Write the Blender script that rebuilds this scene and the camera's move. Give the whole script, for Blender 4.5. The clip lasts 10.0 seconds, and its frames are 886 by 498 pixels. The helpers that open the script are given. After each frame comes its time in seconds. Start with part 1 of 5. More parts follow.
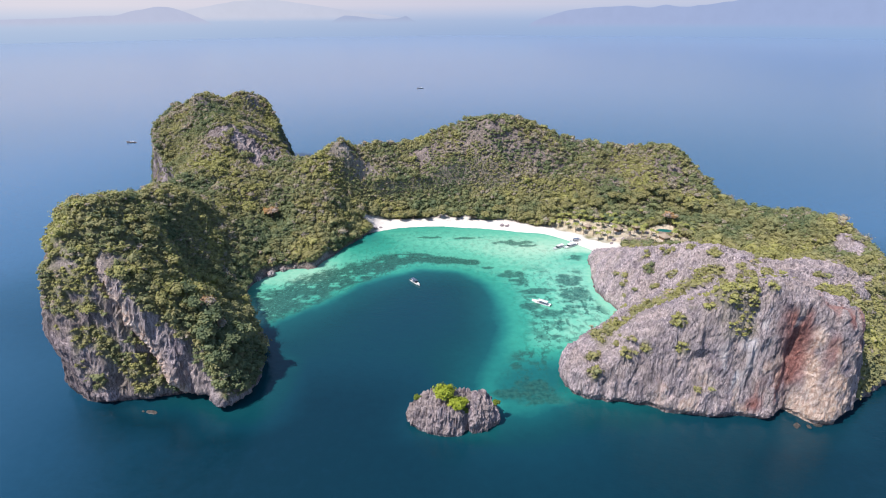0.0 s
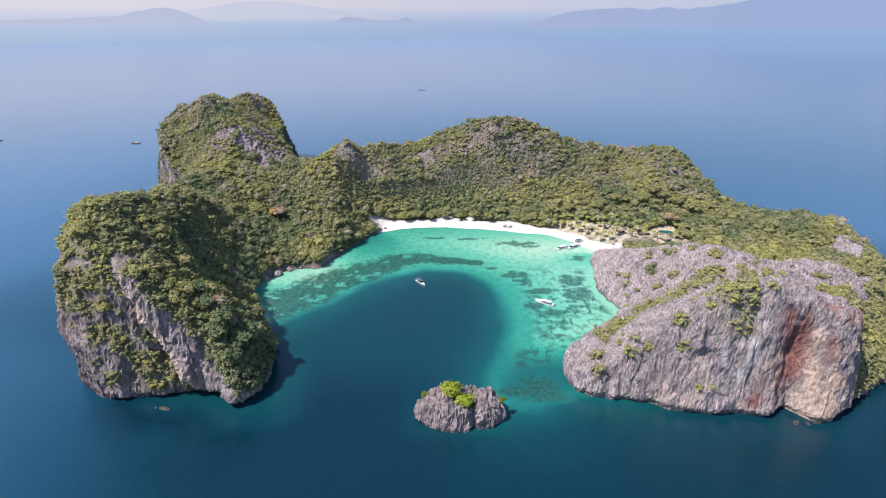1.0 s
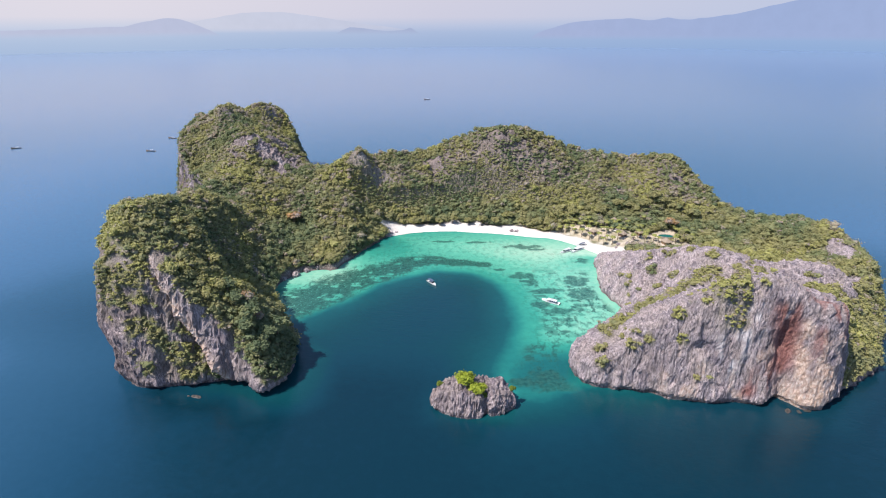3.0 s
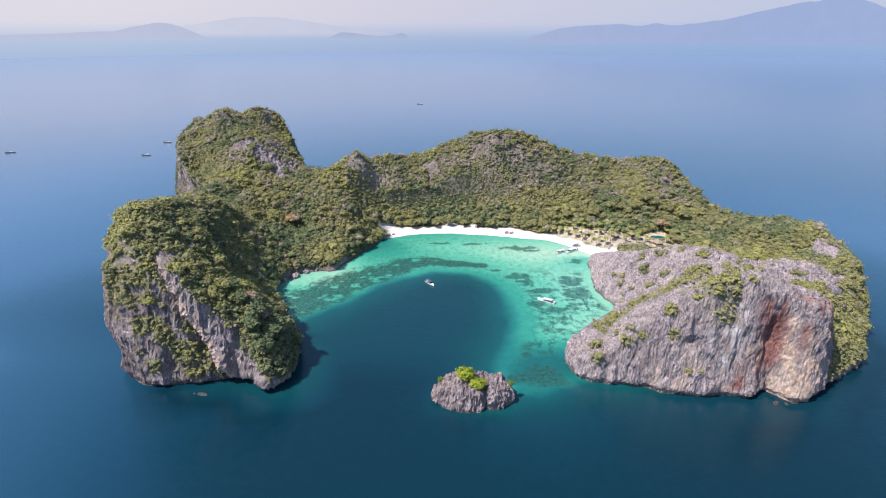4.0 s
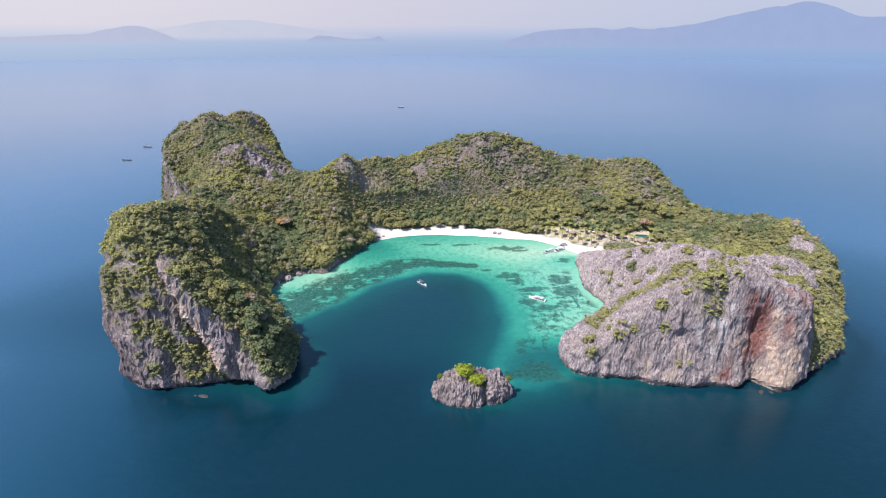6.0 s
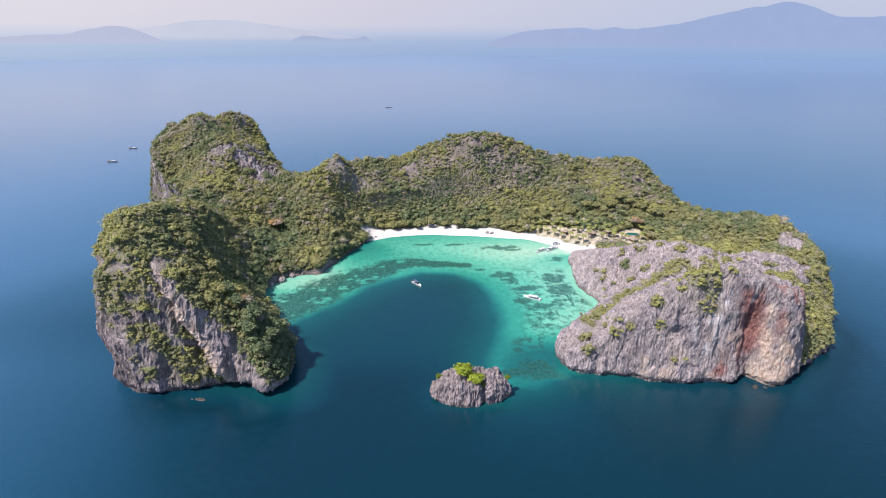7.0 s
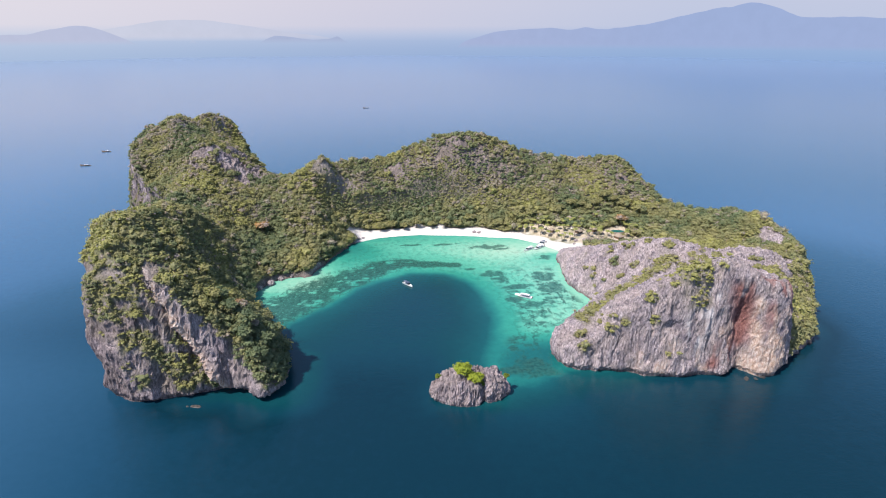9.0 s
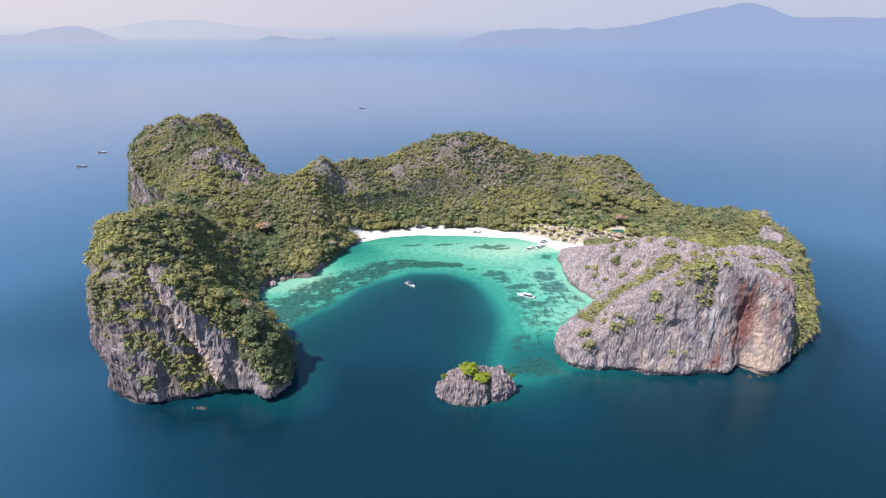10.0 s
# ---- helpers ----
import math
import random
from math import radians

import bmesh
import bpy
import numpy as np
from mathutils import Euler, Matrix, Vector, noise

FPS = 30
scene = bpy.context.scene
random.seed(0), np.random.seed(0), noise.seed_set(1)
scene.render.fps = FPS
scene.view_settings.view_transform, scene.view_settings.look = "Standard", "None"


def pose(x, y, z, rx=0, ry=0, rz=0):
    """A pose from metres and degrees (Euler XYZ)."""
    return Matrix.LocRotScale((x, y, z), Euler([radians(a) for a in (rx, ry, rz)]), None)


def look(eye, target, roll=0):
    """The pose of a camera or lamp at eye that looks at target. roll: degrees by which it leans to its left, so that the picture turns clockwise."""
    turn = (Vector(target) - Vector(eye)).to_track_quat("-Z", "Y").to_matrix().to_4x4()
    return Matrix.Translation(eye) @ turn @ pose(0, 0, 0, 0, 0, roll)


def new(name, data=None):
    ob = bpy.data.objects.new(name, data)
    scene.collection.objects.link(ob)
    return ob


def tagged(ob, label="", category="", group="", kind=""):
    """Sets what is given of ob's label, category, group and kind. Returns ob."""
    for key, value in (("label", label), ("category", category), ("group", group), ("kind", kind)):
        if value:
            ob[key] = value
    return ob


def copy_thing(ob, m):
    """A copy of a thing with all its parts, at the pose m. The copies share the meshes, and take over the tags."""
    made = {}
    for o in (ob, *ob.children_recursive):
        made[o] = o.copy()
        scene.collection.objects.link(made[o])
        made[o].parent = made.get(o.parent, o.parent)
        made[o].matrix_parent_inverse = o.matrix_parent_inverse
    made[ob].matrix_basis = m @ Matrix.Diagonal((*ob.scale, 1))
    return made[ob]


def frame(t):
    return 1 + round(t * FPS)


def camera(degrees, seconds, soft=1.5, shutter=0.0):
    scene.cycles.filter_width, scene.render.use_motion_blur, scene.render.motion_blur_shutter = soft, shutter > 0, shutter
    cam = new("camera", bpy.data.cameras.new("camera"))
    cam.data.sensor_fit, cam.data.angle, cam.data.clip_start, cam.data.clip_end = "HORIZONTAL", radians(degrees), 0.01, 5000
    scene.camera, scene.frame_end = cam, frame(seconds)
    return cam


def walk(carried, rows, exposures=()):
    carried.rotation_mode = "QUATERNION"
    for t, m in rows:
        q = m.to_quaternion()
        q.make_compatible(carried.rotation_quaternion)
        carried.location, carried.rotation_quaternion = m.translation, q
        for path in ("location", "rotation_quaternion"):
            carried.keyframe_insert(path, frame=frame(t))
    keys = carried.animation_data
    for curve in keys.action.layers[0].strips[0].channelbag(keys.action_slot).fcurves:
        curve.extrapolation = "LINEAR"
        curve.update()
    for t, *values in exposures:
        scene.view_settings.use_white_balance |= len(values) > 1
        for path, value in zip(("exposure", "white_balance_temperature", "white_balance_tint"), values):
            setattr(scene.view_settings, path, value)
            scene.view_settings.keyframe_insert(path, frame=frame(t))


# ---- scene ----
cam = camera(76.5, 10.0, soft=1.05)
PATH = [
    (0.0, (13.189, -311.614, 158.573), (15.327, -35.013, 42.439), -0.325),
    (0.5, (11.134, -313.757, 159.398), (13.752, -37.116, 43.367), -0.233),
    (1.0, (9.791, -316.530, 160.192), (12.154, -39.691, 44.631), -0.180),
    (1.5, (8.920, -320.102, 161.114), (10.202, -43.017, 46.125), -0.164),
    (2.0, (7.640, -324.713, 161.865), (8.200, -47.170, 47.982), -0.196),
    (2.5, (5.976, -329.723, 162.380), (6.195, -51.649, 49.798), -0.200),
    (4.0, (-0.077, -343.169, 163.953), (5.603, -63.791, 54.793), -0.045),
    (4.5, (-2.365, -345.905, 164.281), (5.264, -66.293, 55.843), -0.024),
    (5.0, (-4.631, -347.932, 164.552), (6.010, -68.238, 56.578), -0.026),
    (5.5, (-6.934, -349.265, 164.743), (6.763, -69.626, 56.971), 0.012),
    (7.0, (-14.600, -349.271, 164.876), (9.391, -70.308, 57.154), 0.026),
    (7.5, (-17.081, -349.071, 164.859), (10.183, -70.411, 57.131), 0.025),
    (8.0, (-19.634, -348.838, 164.862), (10.744, -70.490, 57.160), 0.030),
    (8.5, (-22.242, -348.567, 164.863), (11.320, -70.560, 57.226), 0.020),
    (9.0, (-24.838, -348.232, 164.881), (11.995, -70.652, 57.211), -0.002),
    (9.5, (-27.373, -348.026, 164.958), (11.699, -70.759, 57.271), -0.001),
    (10.0, (-30.007, -347.858, 165.092), (9.568, -70.649, 57.439), -0.004),
]
walk(cam, [(t, look(eye, target, roll)) for t, eye, target, roll in PATH], exposures=[(0.0, 0.49, 6500, 15), (10.0, 0.49, 6500, 15)])
# ---- world and sun ----
SUN_FROM = Vector((-0.62, -0.34, 1.06)).normalized()
world = bpy.data.worlds.new("hazy_sky")
scene.world = world
world.use_nodes = True
wn = world.node_tree.nodes
sky = wn.new("ShaderNodeTexSky")
sky.sky_type = "NISHITA"
sky.sun_disc = False
sky.sun_elevation = math.asin(SUN_FROM.z)
sky.sun_rotation = math.atan2(SUN_FROM.x, SUN_FROM.y)
sky.altitude = 20
sky.air_density, sky.dust_density, sky.ozone_density = 1.0, 0.6, 3.0
world.node_tree.links.new(sky.outputs[0], wn["Background"].inputs[0])
wn["Background"].inputs[1].default_value = 0.13
sun_data = bpy.data.lights.new("sun", "SUN")
sun_data.energy, sun_data.angle, sun_data.color = 5.0, radians(0.6), (1.0, 0.94, 0.86)
sun = new("sun", sun_data)
sun.matrix_world = look(SUN_FROM * 900, (0, 0, 0))


# ---- noise on arrays ----
def lattice(ix, iy, iz, seed):
    h = (ix * 374761393 + iy * 668265263 + iz * 2147483647 + seed * 974634777) & 0xFFFFFFFF
    h = ((h ^ (h >> 13)) * 1274126177) & 0xFFFFFFFF
    h = ((h ^ (h >> 16)) * 2246822519) & 0xFFFFFFFF
    return ((h ^ (h >> 15)) & 0xFFFFFF) / float(0xFFFFFF) * 2 - 1


def vnoise(x, y, z, seed=0):
    """Value noise from -1 to 1."""
    x, y, z = np.broadcast_arrays(np.asarray(x, float), np.asarray(y, float), np.asarray(z, float))
    x0, y0, z0 = np.floor(x).astype(np.int64), np.floor(y).astype(np.int64), np.floor(z).astype(np.int64)
    u, v, w = x - x0, y - y0, z - z0
    u, v, w = (q * q * q * (q * (q * 6 - 15) + 10) for q in (u, v, w))
    out = 0
    for dx in (0, 1):
        for dy in (0, 1):
            for dz in (0, 1):
                k = (u if dx else 1 - u) * (v if dy else 1 - v) * (w if dz else 1 - w)
                out = out + k * lattice(x0 + dx, y0 + dy, z0 + dz, seed)
    return out


def fbm(x, y, z, seed=0, octaves=4):
    total, amp, norm = 0, 1.0, 0.0
    for o in range(octaves):
        total = total + amp * vnoise(x * 2 ** o + 7.3 * o, y * 2 ** o - 3.1 * o, z * 2 ** o + 1.7 * o, seed + o)
        norm += amp
        amp *= 0.5
    return total / norm


def ridged(x, y, z, seed=0, octaves=3):
    total, amp, norm = 0, 1.0, 0.0
    for o in range(octaves):
        total = total + amp * (1 - np.abs(vnoise(x * 2 ** o, y * 2 ** o, z * 2 ** o, seed + o)) * 2)
        norm += amp
        amp *= 0.5
    return total / norm


def smooth(a, b, x):
    t = np.clip((x - a) / (b - a), 0, 1)
    return t * t * (3 - 2 * t)


# ---- materials ----
def material(name):
    m = bpy.data.materials.new(name)
    m.use_nodes = True
    t = m.node_tree
    return m, t, t.nodes["Principled BSDF"]


def node(t, kind, **inputs):
    n = t.nodes.new(kind)
    for key, value in inputs.items():
        n.inputs[key.replace("_", " ")].default_value = value
    return n


def ramp(t, source, stops):
    n = t.nodes.new("ShaderNodeValToRGB")
    e = n.color_ramp.elements
    while len(e) < len(stops):
        e.new(0.5)
    for el, (p, c) in zip(e, stops):
        el.position, el.color = p, (*c, 1) if len(c) == 3 else c
    t.links.new(source, n.inputs[0])
    return n.outputs[0]


def mix(t, fac, a, b, blend="MIX"):
    n = t.nodes.new("ShaderNodeMix")
    n.data_type, n.blend_type = "RGBA", blend
    for value, slot in ((fac, 0), (a, 6), (b, 7)):
        if isinstance(value, (int, float)):
            n.inputs[slot].default_value = value
        elif isinstance(value, tuple):
            n.inputs[slot].default_value = (*value, 1)
        else:
            t.links.new(value, n.inputs[slot])
    return n.outputs[2]


def attribute(t, name):
    n = t.nodes.new("ShaderNodeAttribute")
    n.attribute_name = name
    return n.outputs["Fac"]


def place_noise(t, scale, detail=4.0, stretch=(1, 1, 1), rough=0.6):
    g = t.nodes.new("ShaderNodeNewGeometry")
    m = t.nodes.new("ShaderNodeMapping")
    m.inputs["Scale"].default_value = stretch
    n = node(t, "ShaderNodeTexNoise", Scale=scale, Detail=detail, Roughness=rough)
    t.links.new(g.outputs["Position"], m.inputs[0])
    t.links.new(m.outputs[0], n.inputs["Vector"])
    return n.outputs["Fac"]


def bump(t, shader, height, strength, distance):
    b = node(t, "ShaderNodeBump", Strength=strength, Distance=distance)
    t.links.new(height, b.inputs["Height"])
    t.links.new(b.outputs[0], shader.inputs["Normal"])


def plain(name, colour, rough=0.6, metal=0.0, spread=0.25, scale=2.0):
    m, t, s = material(name)
    f = place_noise(t, scale, 5)
    dark = tuple(c * (1 - spread) for c in colour)
    light = tuple(min(1, c * (1 + spread)) for c in colour)
    t.links.new(ramp(t, f, [(0.3, dark), (0.7, light)]), s.inputs["Base Color"])
    s.inputs["Roughness"].default_value, s.inputs["Metallic"].default_value = rough, metal
    return m


def make_ground():
    """Limestone with soil, sand and iron stains where the terrain carries them."""
    m, t, s = material("limestone_and_soil")
    streak = place_noise(t, 1.25, 7, (1, 1, 0.26), 0.72)
    rock = ramp(t, streak, [(0.32, (0.10, 0.084, 0.092)), (0.43, (0.27, 0.235, 0.255)), (0.55, (0.445, 0.388, 0.405)), (0.69, (0.71, 0.642, 0.64))])
    sheets = place_noise(t, 0.2, 5, (1, 1, 0.45), 0.6)
    rock = mix(t, 1.0, rock, ramp(t, sheets, [(0.38, (0.68, 0.67, 0.72)), (0.5, (1, 1, 1)), (0.62, (1.28, 1.24, 1.22))]), "MULTIPLY")
    patches = place_noise(t, 0.09, 4)
    rock = mix(t, ramp(t, patches, [(0.40, (0, 0, 0)), (0.60, (0.6, 0.6, 0.6))]), rock, mix(t, 0.7, rock, (0.40, 0.335, 0.29)))
    dark_streak = place_noise(t, 0.9, 3, (1, 1, 0.05))
    rock = mix(t, ramp(t, dark_streak, [(0.56, (0, 0, 0)), (0.68, (0.55, 0.55, 0.55))]), rock, (0.07, 0.066, 0.072))
    crack = place_noise(t, 1.6, 6, (1, 1, 0.4), 0.78)
    rock = mix(t, ramp(t, crack, [(0.37, (0.85, 0.85, 0.85)), (0.485, (0, 0, 0))]), rock, (0.055, 0.05, 0.058))
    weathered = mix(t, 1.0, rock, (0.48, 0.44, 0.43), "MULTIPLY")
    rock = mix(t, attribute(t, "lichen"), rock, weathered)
    fine = place_noise(t, 0.9, 6, (1, 1, 0.6), 0.65)
    rust = ramp(t, fine, [(0.3, (0.13, 0.058, 0.056)), (0.52, (0.285, 0.128, 0.112)), (0.7, (0.45, 0.26, 0.22))])
    rock = mix(t, attribute(t, "rust"), rock, rust)
    cream = ramp(t, fine, [(0.38, (0.44, 0.29, 0.21)), (0.5, (0.66, 0.49, 0.38)), (0.62, (0.85, 0.74, 0.65))])
    rock = mix(t, attribute(t, "cream"), rock, cream)
    rock = mix(t, attribute(t, "calcite"), rock, ramp(t, fine, [(0.4, (0.52, 0.48, 0.49)), (0.6, (0.86, 0.84, 0.83))]))
    soil = ramp(t, place_noise(t, 0.8, 5), [(0.3, (0.12, 0.13, 0.065)), (0.52, (0.19, 0.19, 0.095)), (0.75, (0.29, 0.25, 0.17))])
    col = mix(t, attribute(t, "soil"), rock, soil)
    sand = ramp(t, place_noise(t, 0.5, 6), [(0.3, (0.68, 0.635, 0.58)), (0.7, (0.85, 0.82, 0.775))])
    col = mix(t, attribute(t, "sand"), col, sand)
    earth = ramp(t, place_noise(t, 0.6, 6), [(0.3, (0.40, 0.325, 0.23)), (0.55, (0.60, 0.51, 0.385)), (0.75, (0.74, 0.67, 0.56))])
    col = mix(t, attribute(t, "earth"), col, earth)
    t.links.new(col, s.inputs["Base Color"])
    s.inputs["Roughness"].default_value = 0.92
    s.inputs["Specular IOR Level"].default_value = 0.25
    bump(t, s, place_noise(t, 0.8, 8, (1, 1, 0.5), 0.78), 1.0, 1.7)
    return m


def make_leaves(name, stops, rough=0.65):
    m, t, s = material(name)
    tint = attribute(t, "tint")
    g = t.nodes.new("ShaderNodeNewGeometry")
    hue = ramp(t, tint, stops)
    vary = ramp(t, g.outputs["Random Per Island"], [(0.0, (0.86, 0.86, 0.86)), (1.0, (1.16, 1.16, 1.16))])
    t.links.new(mix(t, 1.0, hue, vary, "MULTIPLY"), s.inputs["Base Color"])
    s.inputs["Roughness"].default_value = rough
    s.inputs["Specular IOR Level"].default_value = 0.3
    tr = t.nodes.new("ShaderNodeBsdfTranslucent")
    t.links.new(mix(t, 1.0, hue, (0.9, 1.0, 0.45), "MULTIPLY"), tr.inputs[0])
    add = node(t, "ShaderNodeMixShader", Fac=0.28)
    t.links.new(s.outputs[0], add.inputs[1])
    t.links.new(tr.outputs[0], add.inputs[2])
    t.links.new(add.outputs[0], t.nodes["Material Output"].inputs[0])
    return m


def make_sea():
    m, t, s = material("sea_water")
    d = attribute(t, "depth")
    wobble = place_noise(t, 0.22, 5)
    shift = t.nodes.new("ShaderNodeMath")
    shift.operation = "MULTIPLY_ADD"
    shift.inputs[1].default_value, shift.inputs[2].default_value = 0.10, -0.05
    t.links.new(wobble, shift.inputs[0])
    add = t.nodes.new("ShaderNodeMath")
    t.links.new(d, add.inputs[0])
    t.links.new(shift.outputs[0], add.inputs[1])
    half = t.nodes.new("ShaderNodeMath")
    half.operation = "MULTIPLY"
    half.inputs[1].default_value = 0.5
    t.links.new(add.outputs[0], half.inputs[0])
    # stops from 0.6 up paint distance haze into the water's base colour
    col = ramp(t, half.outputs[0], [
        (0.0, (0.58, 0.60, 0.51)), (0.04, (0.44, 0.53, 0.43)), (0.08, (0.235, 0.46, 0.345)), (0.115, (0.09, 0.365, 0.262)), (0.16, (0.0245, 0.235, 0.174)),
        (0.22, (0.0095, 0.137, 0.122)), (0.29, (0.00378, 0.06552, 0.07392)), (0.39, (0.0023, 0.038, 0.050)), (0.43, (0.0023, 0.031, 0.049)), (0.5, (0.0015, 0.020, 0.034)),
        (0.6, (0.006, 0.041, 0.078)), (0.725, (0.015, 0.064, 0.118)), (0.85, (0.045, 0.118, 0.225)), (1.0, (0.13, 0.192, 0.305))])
    reef = attribute(t, "reef")
    weed = ramp(t, place_noise(t, 0.5, 6), [(0.35, (0.008, 0.046, 0.04)), (0.65, (0.022, 0.09, 0.074))])
    mottle = ramp(t, place_noise(t, 0.7, 5, (1, 0.7, 1), 0.7), [(0.34, (0.35, 0.35, 0.35)), (0.44, (1, 1, 1))])
    part_reef = t.nodes.new("ShaderNodeMath")
    part_reef.operation = "MULTIPLY"
    t.links.new(reef, part_reef.inputs[0])
    t.links.new(mottle, part_reef.inputs[1])
    col = mix(t, part_reef.outputs[0], col, weed)
    speckle = ramp(t, place_noise(t, 0.3, 7, (1, 0.62, 1), 0.68), [(0.50, (0, 0, 0)), (0.58, (0.8, 0.8, 0.8))])
    tufts = t.nodes.new("ShaderNodeMath")
    tufts.operation = "MULTIPLY"
    t.links.new(attribute(t, "patchy"), tufts.inputs[0])
    t.links.new(speckle, tufts.inputs[1])
    col = mix(t, tufts.outputs[0], col, weed)
    t.links.new(col, s.inputs["Base Color"])
    s.inputs["Roughness"].default_value = 0.12
    s.inputs["IOR"].default_value = 1.333
    bump(t, s, place_noise(t, 0.35, 6, (1, 1.4, 1), 0.65), 0.3, 0.5)
    return m


M_GROUND = make_ground()
GREENS = [(0.0, (0.105, 0.145, 0.075)), (0.25, (0.185, 0.21, 0.10)), (0.5, (0.265, 0.25, 0.115)),
          (0.74, (0.315, 0.315, 0.105)), (0.86, (0.30, 0.262, 0.25)), (1.0, (0.50, 0.30, 0.12))]
M_LEAF = make_leaves("leaves", GREENS)
M_BARK = plain("bark", (0.16, 0.12, 0.085), 0.9)
M_SEA = make_sea()


# ---- mesh helpers ----
def mesh_from(name, verts, faces, mats, attributes=None, flat=True):
    me = bpy.data.meshes.new(name)
    verts = np.asarray(verts, np.float32)
    faces = np.asarray(faces, np.int32)
    n, k = faces.shape
    me.vertices.add(len(verts))
    me.vertices.foreach_set("co", verts.ravel())
    me.loops.add(n * k)
    me.loops.foreach_set("vertex_index", faces.ravel())
    me.polygons.add(n)
    me.polygons.foreach_set("loop_start", np.arange(0, n * k, k, dtype=np.int32))
    me.polygons.foreach_set("loop_total", np.full(n, k, np.int32))
    me.polygons.foreach_set("use_smooth", np.full(n, not flat))
    for mat in mats:
        me.materials.append(mat)
    for key, values in (attributes or {}).items():
        a = me.attributes.new(key, "FLOAT", "POINT")
        a.data.foreach_set("value", np.asarray(values, np.float32))
    me.update(calc_edges=True)
    return me


def part(name, bm, mat, parent, label=""):
    me = bpy.data.meshes.new(name)
    bm.to_mesh(me)
    bm.free()
    me.materials.append(mat)
    ob = new(name, me)
    ob.parent = parent
    return tagged(ob, label)


def spline(points, step):
    """A closed smooth line through the points, with the values that go along with them."""
    p = np.array(points, float)
    n = len(p)
    out = []
    for i in range(n):
        a, b, c, d = p[i - 1], p[i], p[(i + 1) % n], p[(i + 2) % n]
        k = max(2, int(np.hypot(*(c - b)[:2]) / step))
        for t in np.arange(k)[:, None] / k:
            q = 0.5 * (2 * b + (c - a) * t + (2 * a - 5 * b + 4 * c - d) * t ** 2 + (3 * b - a - 3 * c + d) * t ** 3)
            out.append(np.concatenate([q[:2], (b + (c - b) * t)[2:]]))
    return np.array(out)


def shore_distance(line, gx, gy):
    """Signed distance to the closed line (inside positive) and the line's values near each point."""
    px, py = gx.ravel(), gy.ravel()
    dist = np.empty(len(px))
    vals = np.empty((len(px), line.shape[1] - 2))
    for i in range(0, len(px), 4000):
        d2 = (px[i:i + 4000, None] - line[:, 0]) ** 2 + (py[i:i + 4000, None] - line[:, 1]) ** 2
        dist[i:i + 4000] = np.sqrt(d2.min(1))
        w = (d2 + 12.0) ** -3.0
        vals[i:i + 4000] = (w @ line[:, 2:]) / w.sum(1)[:, None]
    inside = np.zeros(len(px), bool)
    x1, y1 = line[:, 0], line[:, 1]
    x2, y2 = np.roll(x1, -1), np.roll(y1, -1)
    for a, b, c, d in zip(x1, y1, x2, y2):
        if b != d:
            inside ^= ((b > py) != (d > py)) & (px < (c - a) * (py - b) / (d - b) + a)
    dist = np.where(inside, dist, -dist)
    return dist.reshape(gx.shape), vals.reshape(*gx.shape, -1)


def bilinear(grid, x0, y0, step, x, y):
    fx, fy = np.clip((x - x0) / step, 0, grid.shape[1] - 1.001), np.clip((y - y0) / step, 0, grid.shape[0] - 1.001)
    i, j = fx.astype(int), fy.astype(int)
    u, v = fx - i, fy - j
    if grid.ndim > 2:
        u, v = u[..., None], v[..., None]
    return (grid[j, i] * (1 - u) + grid[j, i + 1] * u) * (1 - v) + (grid[j + 1, i] * (1 - u) + grid[j + 1, i + 1] * u) * v


def relief(spots, soft):
    """A smooth surface through spot heights, as a function of x and y."""
    p = np.array(spots, float)
    d = np.sqrt((p[:, None, 0] - p[None, :, 0]) ** 2 + (p[:, None, 1] - p[None, :, 1]) ** 2 + soft ** 2)
    one = np.ones((len(p), 1))
    a = np.block([[d, one], [one.T, np.zeros((1, 1))]])
    w = np.linalg.solve(a, np.append(p[:, 2], 0))

    def height(x, y):
        out = np.full(np.shape(x), w[-1])
        for (px, py, _), k in zip(p, w[:-1]):
            out = out + k * np.sqrt((x - px) ** 2 + (y - py) ** 2 + soft ** 2)
        return out
    return height


# ---- the island's plan: shore stretches (x, y), each with its slope, cliff push and sandiness ----
HEADLAND_WEST = [(-150, -104), (-138, -107), (-124, -106.5), (-114, -105), (-104, -103), (-98, -101), (-91, -104), (-83, -108.5), (-77, -107.5), (-71.5, -100)]
COVE_WEST = [(-70.5, -88), (-77, -66), (-86, -44), (-98, -22), (-105, -5), (-106, 8)]
BAY_WEST = [(-102, 19), (-95, 29), (-83, 33), (-70, 34.5), (-61, 59), (-51, 78), (-42, 97)]
BEACH = [(-33, 104), (-17, 111), (6, 114), (33, 111), (59, 104.5), (84, 95), (103, 81), (116, 70), (126, 58)]
ROCKS_EAST = [(121, 52), (117, 44), (113, 22), (110, -6), (116, -32), (114, -41), (94, -59), (78, -72)]
HEADLAND_EAST = [(69, -86), (73, -106), (92, -111), (105, -116), (122, -120.5), (140, -122.5), (159, -124.5), (169, -126), (181, -122.5), (190, -116.5)]
POINT_EAST = [(208, -106), (224, -94), (250, -62)]
COAST_EAST = [(281, -16), (289, 28), (279, 74), (256, 109), (243, 142), (230, 171), (204, 194)]
COAST_NORTH = [(146, 206), (95, 210), (43, 210), (-3, 203), (-39, 190), (-84, 178), (-114, 196), (-136, 228), (-148, 280), (-152, 325), (-172, 364), (-212, 372), (-240, 340), (-250, 275), (-254, 222)]
